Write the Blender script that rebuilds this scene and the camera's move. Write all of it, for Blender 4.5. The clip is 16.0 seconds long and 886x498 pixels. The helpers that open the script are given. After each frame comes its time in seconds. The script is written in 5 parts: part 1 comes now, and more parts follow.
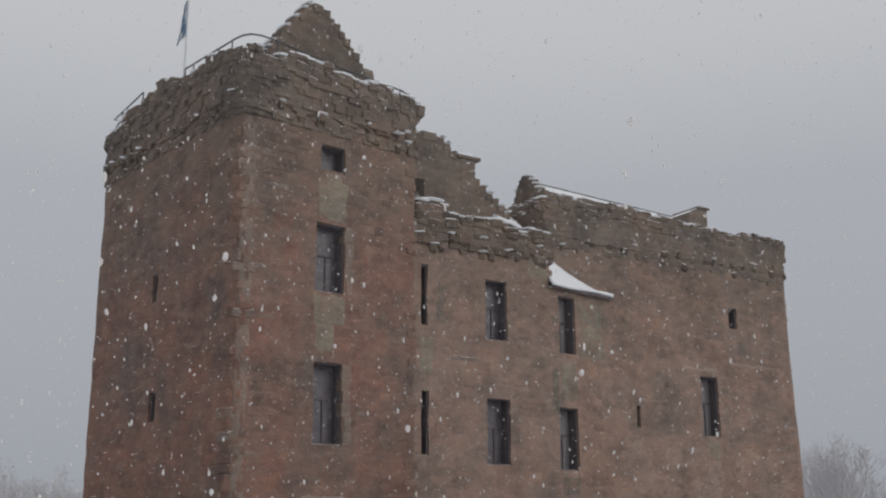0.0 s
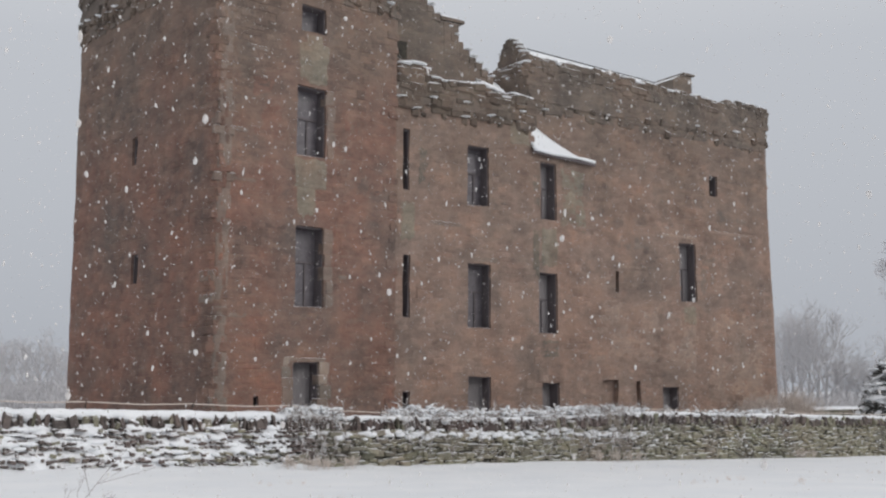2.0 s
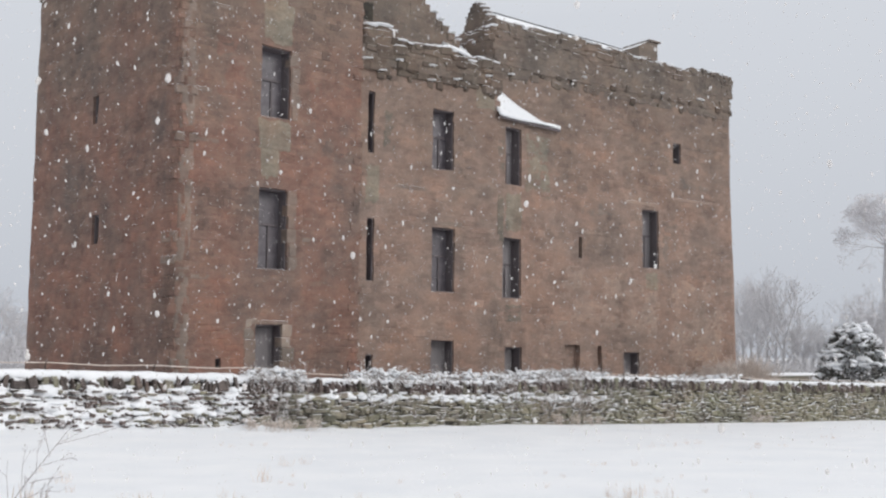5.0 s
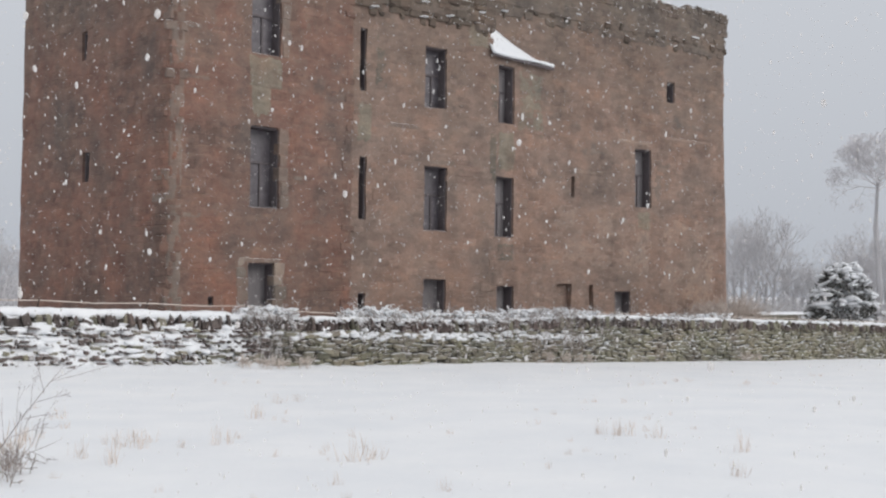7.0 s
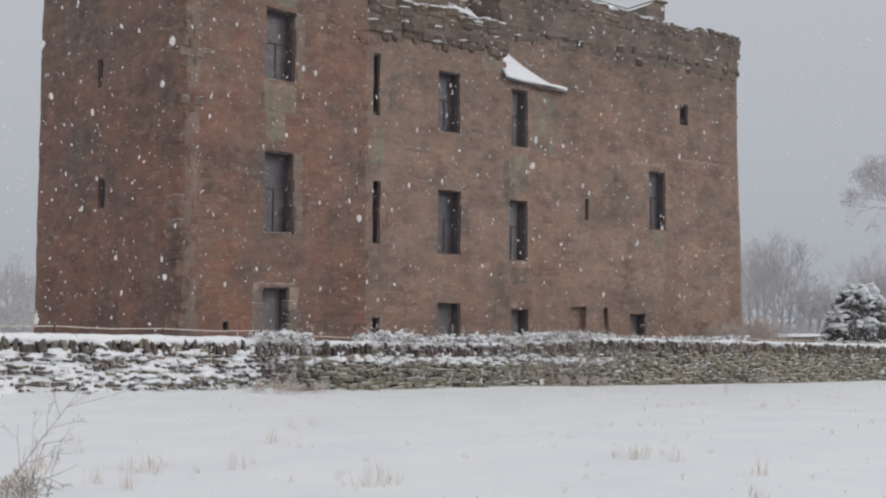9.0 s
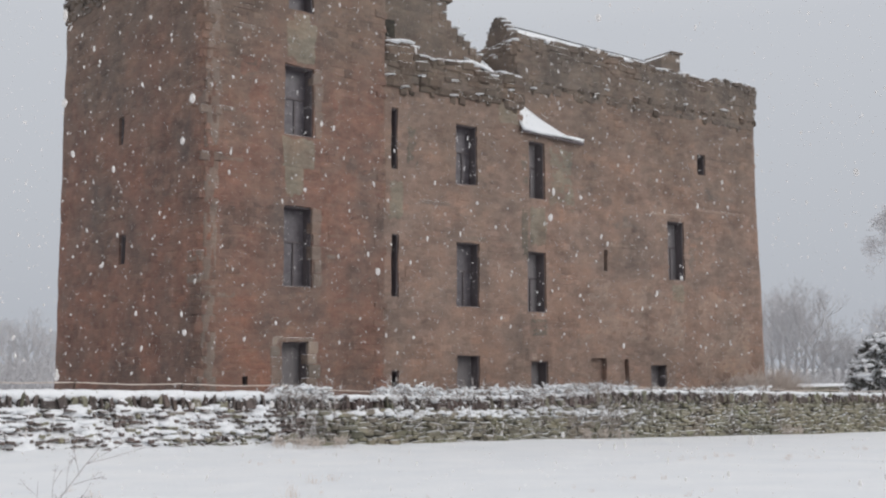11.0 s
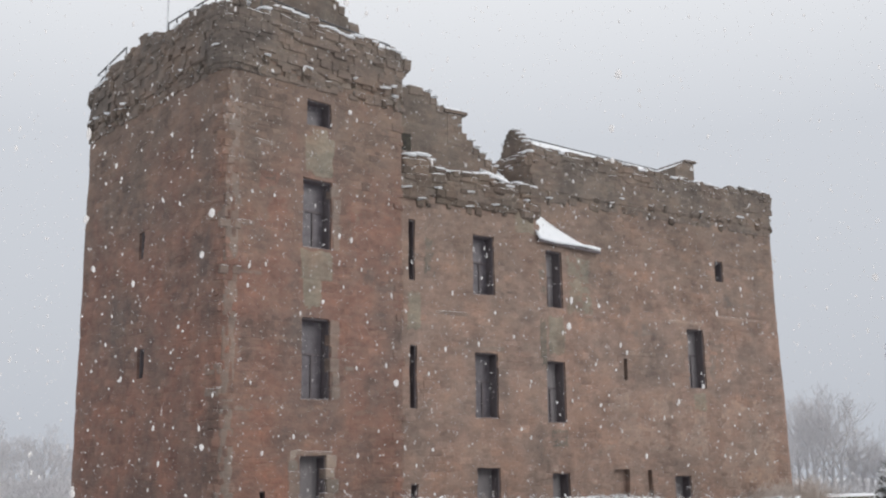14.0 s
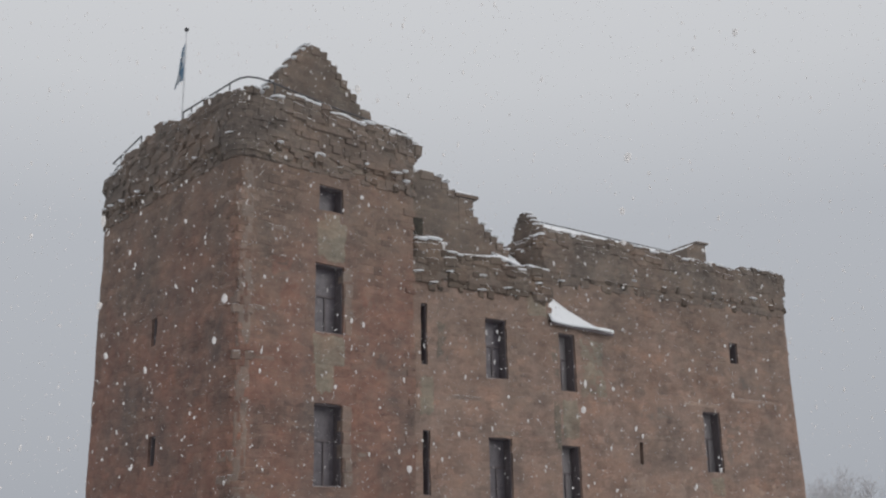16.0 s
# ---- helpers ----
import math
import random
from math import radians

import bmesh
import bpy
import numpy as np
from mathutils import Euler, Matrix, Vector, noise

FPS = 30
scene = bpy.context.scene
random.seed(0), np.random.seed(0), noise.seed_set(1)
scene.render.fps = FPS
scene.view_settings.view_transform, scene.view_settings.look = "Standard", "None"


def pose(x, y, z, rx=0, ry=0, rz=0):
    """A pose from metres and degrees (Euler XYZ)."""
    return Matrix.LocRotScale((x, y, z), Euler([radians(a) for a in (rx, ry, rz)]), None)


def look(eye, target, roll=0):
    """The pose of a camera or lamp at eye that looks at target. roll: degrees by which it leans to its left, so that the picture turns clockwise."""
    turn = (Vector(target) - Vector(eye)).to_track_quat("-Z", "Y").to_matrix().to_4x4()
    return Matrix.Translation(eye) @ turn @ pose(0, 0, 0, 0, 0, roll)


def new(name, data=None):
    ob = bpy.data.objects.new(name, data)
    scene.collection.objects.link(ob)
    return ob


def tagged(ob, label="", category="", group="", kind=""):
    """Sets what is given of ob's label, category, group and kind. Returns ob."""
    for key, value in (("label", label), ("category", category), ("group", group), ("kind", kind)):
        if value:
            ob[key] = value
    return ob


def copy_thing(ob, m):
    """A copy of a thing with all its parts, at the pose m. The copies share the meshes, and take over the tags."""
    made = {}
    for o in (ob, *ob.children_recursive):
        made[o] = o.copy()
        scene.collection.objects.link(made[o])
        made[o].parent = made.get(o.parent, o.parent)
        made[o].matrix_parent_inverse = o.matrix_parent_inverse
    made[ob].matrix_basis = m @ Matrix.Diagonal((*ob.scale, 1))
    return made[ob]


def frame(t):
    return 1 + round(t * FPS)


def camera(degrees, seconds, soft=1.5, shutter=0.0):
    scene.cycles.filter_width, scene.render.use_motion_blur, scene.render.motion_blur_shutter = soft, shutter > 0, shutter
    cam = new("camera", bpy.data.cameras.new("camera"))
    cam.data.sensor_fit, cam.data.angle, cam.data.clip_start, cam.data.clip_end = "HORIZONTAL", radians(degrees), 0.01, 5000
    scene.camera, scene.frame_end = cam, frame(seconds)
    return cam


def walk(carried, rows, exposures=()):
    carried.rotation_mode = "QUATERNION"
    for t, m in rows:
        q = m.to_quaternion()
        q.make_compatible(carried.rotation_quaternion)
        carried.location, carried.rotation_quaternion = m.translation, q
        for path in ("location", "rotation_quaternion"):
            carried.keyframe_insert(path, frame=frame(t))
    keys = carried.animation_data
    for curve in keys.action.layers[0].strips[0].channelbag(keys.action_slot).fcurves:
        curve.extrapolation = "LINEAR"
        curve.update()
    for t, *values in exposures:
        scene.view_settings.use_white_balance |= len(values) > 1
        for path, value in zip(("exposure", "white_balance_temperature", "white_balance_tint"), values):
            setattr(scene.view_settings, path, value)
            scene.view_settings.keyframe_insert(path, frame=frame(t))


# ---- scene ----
cam = camera(44.4, 16.0, soft=2.3)
EYE = 1.6
# seconds, yaw, pitch, lean to the right: a hand-held camera that turns where it is
ROWS = [
    (0.0, -0.0, 14.449, 0.225), (0.5, -0.421, 11.781, 0.332), (1.0, -0.793, 9.775, 0.279), (1.5, -0.877, 8.459, 0.179),
    (2.0, -0.964, 7.342, -0.103), (2.5, -1.325, 6.657, -0.348), (3.0, -1.974, 6.042, -0.047), (3.5, -2.756, 5.802, 0.266),
    (3.7, -2.9, 5.66, 0.14), (5.8, -2.9, 5.24, -0.93), (6.0, -3.023, 4.913, -0.947), (6.5, -3.06, 3.723, -0.873),
    (7.0, -3.321, 2.231, -0.677), (7.5, -3.417, 1.749, -0.851), (8.0, -3.301, 1.656, -0.562), (8.5, -2.922, 2.501, -0.429),
    (10.8, -1.66, 5.88, 0.1), (11.0, -1.567, 6.244, 0.148), (11.5, -1.387, 7.112, 0.053), (12.0, -1.331, 7.946, 0.234),
    (12.5, -1.156, 8.872, 0.532), (13.0, -1.034, 9.682, 0.562), (13.5, -0.819, 10.829, 0.772), (14.0, -0.667, 12.068, 0.73),
    (14.5, -0.569, 13.363, 0.922), (15.0, -0.365, 14.462, 0.994), (15.5, -0.16, 15.618, 0.949), (16.0, -0.082, 16.491, 1.088),
]
EXPOSURES = [(0.0, -0.66), (0.5, -0.63), (1.0, -0.51), (1.5, -0.39), (2.5, -0.22), (3.5, -0.11), (6.0, 0.06), (7.0, -0.13), (7.5, -0.24), (8.5, -0.4), (11.0, -0.22), (11.5, -0.15), (12.0, -0.11), (12.5, -0.04), (13.0, 0.04), (13.5, 0.06), (14.0, -0.02), (15.0, -0.24), (16.0, -0.48)]
walk(cam, [(t, pose(0, 0, EYE, 0, 0, yaw) @ pose(0, 0, 0, 90 + pitch) @ pose(0, 0, 0, 0, 0, -lean)) for t, yaw, pitch, lean in ROWS], EXPOSURES)

# ---- light: thick snow cloud, a little more light from the south ----
world = bpy.data.worlds.new("snow_sky")
scene.world = world
world.use_nodes = True
wn, wl = world.node_tree.nodes, world.node_tree.links
sky = wn.new("ShaderNodeTexSky")
sky.sky_type, sky.sun_disc = "NISHITA", False
sky.sun_elevation, sky.sun_rotation = radians(30), radians(116)
sky.dust_density, sky.air_density = 6.0, 2.0
pale = wn.new("ShaderNodeHueSaturation")
pale.inputs["Saturation"].default_value, pale.inputs["Value"].default_value = 0.2, 0.12
wl.new(sky.outputs["Color"], pale.inputs["Color"])
tc, sep, ramp = wn.new("ShaderNodeTexCoord"), wn.new("ShaderNodeSeparateXYZ"), wn.new("ShaderNodeValToRGB")
wl.new(tc.outputs["Generated"], sep.inputs[0])
wl.new(sep.outputs["Z"], ramp.inputs[0])
ramp.color_ramp.elements[0].position, ramp.color_ramp.elements[0].color = 0.0, (0.57, 0.605, 0.67, 1)
ramp.color_ramp.elements[1].position, ramp.color_ramp.elements[1].color = 1.0, (0.96, 0.98, 1.02, 1)
for height, grey in ((0.3, (0.675, 0.705, 0.765, 1)), (0.42, (0.86, 0.88, 0.92, 1)), (0.55, (0.95, 0.965, 1.0, 1))):
    ramp.color_ramp.elements.new(height).color = grey
mixsky = wn.new("ShaderNodeMix")
mixsky.data_type = "RGBA"
mixsky.inputs["Factor"].default_value = 0.88
wl.new(pale.outputs["Color"], mixsky.inputs["A"])
wl.new(ramp.outputs["Color"], mixsky.inputs["B"])
wl.new(mixsky.outputs["Result"], wn["Background"].inputs["Color"])
wn["Background"].inputs["Strength"].default_value = 1.0
sun = new("sun", bpy.data.lights.new("sun", "SUN"))
sun.data.energy, sun.data.angle, sun.data.color = 1.02, radians(30), (1.0, 0.97, 0.93)
sun.matrix_world = look((56, 10, 36), (3, 36, 4))


# ---- materials ----
def material(name, rough=0.9):
    m = bpy.data.materials.new(name)
    m.use_nodes = True
    b = m.node_tree.nodes["Principled BSDF"]
    b.inputs["Roughness"].default_value = rough
    b.inputs["Specular IOR Level"].default_value = 0.25
    return m, m.node_tree.nodes, m.node_tree.links, b


def nz(n, l, scale, detail=4.0, rough=0.6, stretch=None, space="Object"):
    """A noise texture in the object's own metres."""
    t = n.new("ShaderNodeTexNoise")
    t.inputs["Scale"].default_value, t.inputs["Detail"].default_value, t.inputs["Roughness"].default_value = scale, detail, rough
    c = n.new("ShaderNodeNewGeometry" if space == "Position" else "ShaderNodeTexCoord")
    mp = n.new("ShaderNodeMapping")
    mp.inputs["Scale"].default_value = stretch or (1, 1, 1)
    l.new(c.outputs[space], mp.inputs[0])
    l.new(mp.outputs[0], t.inputs["Vector"])
    return t


def ramped(n, l, source, stops):
    r = n.new("ShaderNodeValToRGB")
    e = r.color_ramp.elements
    while len(e) < len(stops):
        e.new(0.5)
    for k, (p, c) in zip(e, stops):
        k.position, k.color = p, (*c, 1) if len(c) == 3 else (c[0], c[0], c[0], 1)
    l.new(source, r.inputs[0])
    return r.outputs["Color"]


def mixed(n, l, a, b, fac, mode="MIX"):
    m = n.new("ShaderNodeMix")
    m.data_type, m.blend_type = "RGBA", mode
    for key, val in (("Factor", fac), ("A", a), ("B", b)):
        if isinstance(val, (int, float)):
            m.inputs[key].default_value = val
        elif isinstance(val, tuple):
            m.inputs[key].default_value = (*val, 1)
        else:
            l.new(val, m.inputs[key])
    return m.outputs["Result"]


def bumped(n, l, bsdf, height, strength, distance=0.03):
    b = n.new("ShaderNodeBump")
    b.inputs["Strength"].default_value, b.inputs["Distance"].default_value = strength, distance
    l.new(height, b.inputs["Height"])
    l.new(b.outputs[0], bsdf.inputs["Normal"])


def lying_snow(n, l, colour, low, high, scale=5.0):
    """Snow lies where the surface looks upward, broken up by noise."""
    g = n.new("ShaderNodeNewGeometry")
    s = n.new("ShaderNodeSeparateXYZ")
    l.new(g.outputs["Normal"], s.inputs[0])
    t = nz(n, l, scale, 3.0)
    add = n.new("ShaderNodeMath")
    add.operation = "MULTIPLY_ADD"
    add.inputs[1].default_value, add.inputs[2].default_value = 0.5, -0.25
    l.new(t.outputs[0], add.inputs[0])
    tot = n.new("ShaderNodeMath")
    l.new(s.outputs["Z"], tot.inputs[0])
    l.new(add.outputs[0], tot.inputs[1])
    f = ramped(n, l, tot.outputs[0], [(low, (0,)), (high, (1,))])
    return mixed(n, l, colour, (0.84, 0.85, 0.87), f)


def masonry(name, dark, main, warm, pale_c, snow=(0.62, 0.8), rubble=3.2, per_piece=0.0, island=0.0, grey_from=None):
    m, n, l, b = material(name, 0.92)
    big = nz(n, l, 0.42, 5.0, 0.62, None, "Position")
    base = ramped(n, l, big.outputs[0], [(0.32, dark), (0.47, main), (0.6, warm), (0.74, main)])
    mid_n = nz(n, l, 1.9, 6.0, 0.68, (0.5, 0.5, 2.0), "Position")
    base = mixed(n, l, base, pale_c, ramped(n, l, mid_n.outputs[0], [(0.56, (0,)), (0.74, (0.75,))]))
    if grey_from:
        # grey-brown creeps down from the wallhead with a ragged edge
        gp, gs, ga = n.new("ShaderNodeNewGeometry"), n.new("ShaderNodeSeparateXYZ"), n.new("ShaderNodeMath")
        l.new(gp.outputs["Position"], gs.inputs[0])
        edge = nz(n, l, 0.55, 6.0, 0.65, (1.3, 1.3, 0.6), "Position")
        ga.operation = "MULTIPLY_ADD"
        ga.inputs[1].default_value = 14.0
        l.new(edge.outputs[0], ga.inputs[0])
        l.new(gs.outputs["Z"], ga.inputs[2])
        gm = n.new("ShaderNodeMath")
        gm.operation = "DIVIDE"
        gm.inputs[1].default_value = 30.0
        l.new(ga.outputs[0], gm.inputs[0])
        base = mixed(n, l, base, (0.188, 0.145, 0.12), ramped(n, l, gm.outputs[0], [(grey_from, (0,)), (grey_from + 0.19, (0.8,))]))
    # rubble stones: a tone of their own and joints
    c, mp = n.new("ShaderNodeNewGeometry"), n.new("ShaderNodeMapping")
    mp.inputs["Scale"].default_value = (1, 1, 2.0)
    l.new(c.outputs["Position"], mp.inputs[0])
    vo, ve = n.new("ShaderNodeTexVoronoi"), n.new("ShaderNodeTexVoronoi")
    ve.feature = "DISTANCE_TO_EDGE"
    for v in (vo, ve):
        v.inputs["Scale"].default_value = rubble
        l.new(mp.outputs[0], v.inputs["Vector"])
    tone = n.new("ShaderNodeSeparateColor")
    l.new(vo.outputs["Color"], tone.inputs[0])
    base = mixed(n, l, base, ramped(n, l, tone.outputs[0], [(0.0, (0.66, 0.64, 0.63)), (0.5, (1.0, 1.0, 1.0)), (1.0, (1.28, 1.26, 1.24))]), 0.28, "MULTIPLY")
    joint = ramped(n, l, ve.outputs["Distance"], [(0.0, (1,)), (0.07, (0,))])
    base = mixed(n, l, base, (0.27, 0.22, 0.19), mixed(n, l, (0, 0, 0), joint, 0.09))
    blot = nz(n, l, 0.95, 8.0, 0.74, (0.75, 0.75, 1.25), "Position")
    base = mixed(n, l, base, ramped(n, l, blot.outputs[0], [(0.33, (0.7, 0.72, 0.74)), (0.5, (1, 1, 1)), (0.68, (1.24, 1.17, 1.1))]), 0.95, "MULTIPLY")
    # rain streaks
    streak = nz(n, l, 1.0, 5.0, 0.6, (1.6, 1.6, 0.12), "Position")
    base = mixed(n, l, base, ramped(n, l, streak.outputs[0], [(0.36, (0.66, 0.66, 0.66)), (0.56, (1, 1, 1))]), 0.22, "MULTIPLY")
    grain = nz(n, l, 22.0, 6.0, 0.7, None, "Position")
    base = mixed(n, l, base, ramped(n, l, grain.outputs[0], [(0.3, (0.72, 0.72, 0.72)), (0.7, (1.2, 1.2, 1.2))]), 0.7, "MULTIPLY")
    if island:
        gi = n.new("ShaderNodeNewGeometry")
        base = mixed(n, l, base, ramped(n, l, gi.outputs["Random Per Island"], [(0.0, (0.72, 0.72, 0.73)), (0.3, (1.02, 0.98, 0.96)), (0.6, (0.88, 0.88, 0.88)), (0.8, (1.1, 1.02, 0.98)), (1.0, (1.25, 1.25, 1.24))]), island, "MULTIPLY")
    if per_piece:
        oi = n.new("ShaderNodeObjectInfo")
        base = mixed(n, l, base, ramped(n, l, oi.outputs["Random"], [(0.0, (0.6, 0.6, 0.6)), (1.0, (1.35, 1.33, 1.3))]), per_piece, "MULTIPLY")
    l.new(lying_snow(n, l, base, *snow), b.inputs["Base Color"])
    h = mixed(n, l, ramped(n, l, ve.outputs["Distance"], [(0.0, (0,)), (0.12, (1,))]), grain.outputs[0], 0.45)
    bumped(n, l, b, h, 0.42, 0.03)
    return m


def snow_material():
    m, n, l, b = material("snow", 0.75)
    a = nz(n, l, 0.6, 4.0)
    g = nz(n, l, 9.0, 5.0, 0.6)
    col = ramped(n, l, a.outputs[0], [(0.3, (0.75, 0.768, 0.795)), (0.7, (0.825, 0.832, 0.845))])
    l.new(col, b.inputs["Base Color"])
    b.inputs["Subsurface Weight"].default_value = 0.0
    bumped(n, l, b, mixed(n, l, a.outputs[0], g.outputs[0], 0.5), 0.35, 0.08)
    return m


def plain(name, c1, c2, rough=0.8, scale=4.0, metal=0.0, snow=None, bump=0.3, stretch=None):
    m, n, l, b = material(name, rough)
    t = nz(n, l, scale, 5.0, 0.6, stretch)
    col = ramped(n, l, t.outputs[0], [(0.3, c1), (0.7, c2)])
    if snow:
        col = lying_snow(n, l, col, *snow)
    l.new(col, b.inputs["Base Color"])
    b.inputs["Metallic"].default_value = metal
    bumped(n, l, b, t.outputs[0], bump, 0.01)
    return m


STONE_W = masonry("west_rubble_sandstone", (0.152, 0.117, 0.103), (0.208, 0.136, 0.112), (0.238, 0.134, 0.105), (0.235, 0.18, 0.15), grey_from=0.5)
# east stone and its facing: brown-pink, lightened further for haze
STONE_E = masonry("east_rubble_sandstone", (0.21, 0.16, 0.136), (0.268, 0.194, 0.16), (0.275, 0.187, 0.15), (0.322, 0.25, 0.207), grey_from=0.47)
FACE_W = masonry("west_facing_sandstone", (0.155, 0.12, 0.105), (0.208, 0.138, 0.114), (0.238, 0.134, 0.105), (0.235, 0.18, 0.15), snow=(0.93, 1.0), rubble=7.0, island=0.7, grey_from=0.5)
FACE_E = masonry("east_facing_sandstone", (0.215, 0.165, 0.14), (0.27, 0.196, 0.163), (0.276, 0.188, 0.15), (0.325, 0.252, 0.21), snow=(0.93, 1.0), rubble=7.0, island=0.68, grey_from=0.47)
FACE_TOP = masonry("parapet_facing_stone", (0.125, 0.106, 0.094), (0.168, 0.14, 0.121), (0.176, 0.138, 0.116), (0.215, 0.19, 0.16), snow=(0.86, 1.0), rubble=5.0, island=0.35)
STONE_TOP = masonry("lichened_parapet_stone", (0.12, 0.102, 0.09), (0.166, 0.138, 0.119), (0.176, 0.137, 0.114), (0.215, 0.19, 0.16), per_piece=0.4)
DRESSED = masonry("dressed_sandstone", (0.22, 0.182, 0.155), (0.265, 0.222, 0.19), (0.25, 0.195, 0.165), (0.33, 0.295, 0.255), rubble=1.2, per_piece=0.6)
PATCH = masonry("grey_lime_patch", (0.2, 0.175, 0.145), (0.25, 0.215, 0.17), (0.22, 0.17, 0.135), (0.31, 0.29, 0.24), rubble=5.0)
FIELDSTONE = masonry("mossy_fieldstone", (0.135, 0.125, 0.108), (0.205, 0.198, 0.15), (0.185, 0.165, 0.142), (0.25, 0.268, 0.17), snow=(0.78, 0.96), rubble=6.0, per_piece=0.9)
DARKSTONE = masonry("dark_wet_fieldstone", (0.085, 0.072, 0.07), (0.13, 0.11, 0.104), (0.135, 0.105, 0.1), (0.165, 0.15, 0.125), snow=(0.6, 0.85), rubble=6.0, per_piece=0.9)
WORN = masonry("worn_grey_quoin_stone", (0.18, 0.145, 0.125), (0.225, 0.178, 0.152), (0.225, 0.16, 0.132), (0.28, 0.24, 0.205), rubble=2.4)
DAMP = masonry("damp_green_stained_sandstone", (0.145, 0.125, 0.104), (0.185, 0.156, 0.13), (0.19, 0.148, 0.122), (0.225, 0.195, 0.16), rubble=5.0)
BUFF = masonry("pale_buff_harling", (0.25, 0.19, 0.156), (0.305, 0.228, 0.188), (0.312, 0.22, 0.177), (0.36, 0.288, 0.238), rubble=4.0)
RUST = masonry("red_relieving_stone", (0.165, 0.116, 0.097), (0.212, 0.13, 0.105), (0.23, 0.128, 0.1), (0.235, 0.17, 0.14), rubble=5.0)
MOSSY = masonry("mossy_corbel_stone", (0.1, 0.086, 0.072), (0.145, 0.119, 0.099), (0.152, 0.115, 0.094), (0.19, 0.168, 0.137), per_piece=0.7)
FACE_MOSS = masonry("mossy_parapet_facing", (0.095, 0.083, 0.068), (0.14, 0.117, 0.097), (0.148, 0.114, 0.093), (0.185, 0.168, 0.135), snow=(0.86, 1.0), rubble=5.0, island=0.6)
WALL_CORE = plain("dark_wall_joint", (0.03, 0.028, 0.025), (0.07, 0.062, 0.05), snow=(0.6, 0.8))
SNOW = snow_material()
FLAKE = bpy.data.materials.new("falling_snowflake")
FLAKE.use_nodes = True
fn, fl = FLAKE.node_tree.nodes, FLAKE.node_tree.links
fn["Principled BSDF"].inputs["Base Color"].default_value = (0.82, 0.79, 0.77, 1)
fn["Principled BSDF"].inputs["Alpha"].default_value = 0.62
# glass colour is raised to hold the haze that lifts its blacks
PANE = plain("old_dark_glass", (0.09, 0.079, 0.089), (0.165, 0.15, 0.162), 0.35, 2.6, bump=0.25)
# lighter pane tone; on the eastern windows it carries haze in the colour
PALE_PANE = plain("pale_grey_glass", (0.16, 0.148, 0.152), (0.24, 0.222, 0.226), 0.8, 3.0, stretch=(6, 6, 0.5))
PANE.node_tree.nodes["Principled BSDF"].inputs["Specular IOR Level"].default_value = 0.35
# timber colour likewise lightened for haze
OAK = plain("weathered_window_timber", (0.105, 0.09, 0.095), (0.16, 0.14, 0.146), 0.75, 9.0, stretch=(3, 3, 0.4))
IRON = plain("dark_painted_iron", (0.05, 0.052, 0.055), (0.09, 0.09, 0.095), 0.5, 12.0, snow=(0.75, 0.9))
POLE = plain("white_flagpole_paint", (0.55, 0.56, 0.58), (0.68, 0.69, 0.7), 0.5, 3.0)
# distant trees: the snow haze is put into these pale colours
BARK = plain("haze_pale_bark", (0.6, 0.59, 0.6), (0.67, 0.66, 0.67), 0.95, 0.8)
TWIG = plain("haze_pale_twigs", (0.7, 0.69, 0.7), (0.77, 0.76, 0.77), 0.95, 0.5)
FAINT = plain("haze_white_twigs", (0.8, 0.79, 0.8), (0.86, 0.85, 0.86), 0.95, 0.5)
# half translucent, to flatten the crowns' shading as haze would
for paled in (BARK, TWIG, FAINT):
    rn, rl = paled.node_tree.nodes, paled.node_tree.links
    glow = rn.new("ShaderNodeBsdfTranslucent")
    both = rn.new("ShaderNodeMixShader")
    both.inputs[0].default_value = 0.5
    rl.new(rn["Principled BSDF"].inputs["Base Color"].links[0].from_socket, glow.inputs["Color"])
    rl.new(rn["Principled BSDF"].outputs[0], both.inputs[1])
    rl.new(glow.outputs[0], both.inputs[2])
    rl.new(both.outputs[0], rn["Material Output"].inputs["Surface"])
BRAMBLE = plain("frosted_bramble_stem", (0.24, 0.2, 0.185), (0.42, 0.38, 0.355), 0.9, 5.0, snow=(0.15, 0.6))
STRAW = plain("dry_grass_straw", (0.56, 0.465, 0.4), (0.78, 0.7, 0.64), 0.9, 3.0)
DEAD = plain("dead_shrub_stem", (0.5, 0.43, 0.38), (0.7, 0.63, 0.58), 0.9, 3.0)
SHRUB = plain("dry_shrub_stem", (0.27, 0.235, 0.24), (0.42, 0.385, 0.385), 0.9, 3.0)
# leaf colour lifted above true foliage to take in the haze
NEEDLE = plain("hazy_evergreen_leaf", (0.1, 0.098, 0.092), (0.165, 0.16, 0.145), 0.7, 3.0)
POST = plain("rusted_iron_post", (0.03, 0.024, 0.022), (0.075, 0.055, 0.045), 0.85, 20.0)


# ---- mesh helpers ----
def finish(name, bm, mat, smooth=False):
    me = bpy.data.meshes.new(name)
    bm.normal_update()
    bm.to_mesh(me)
    bm.free()
    if mat:
        me.materials.append(mat)
    if smooth:
        me.polygons.foreach_set("use_smooth", [True] * len(me.polygons))
    return me


def part(name, bm, mat, parent, label="", smooth=False):
    ob = new(name, finish(name, bm, mat, smooth))
    ob.parent = parent
    if label:
        tagged(ob, label)
    return ob


def piece(name, me, parent, m):
    ob = new(name, me)
    ob.parent = parent
    ob.matrix_basis = m
    return ob


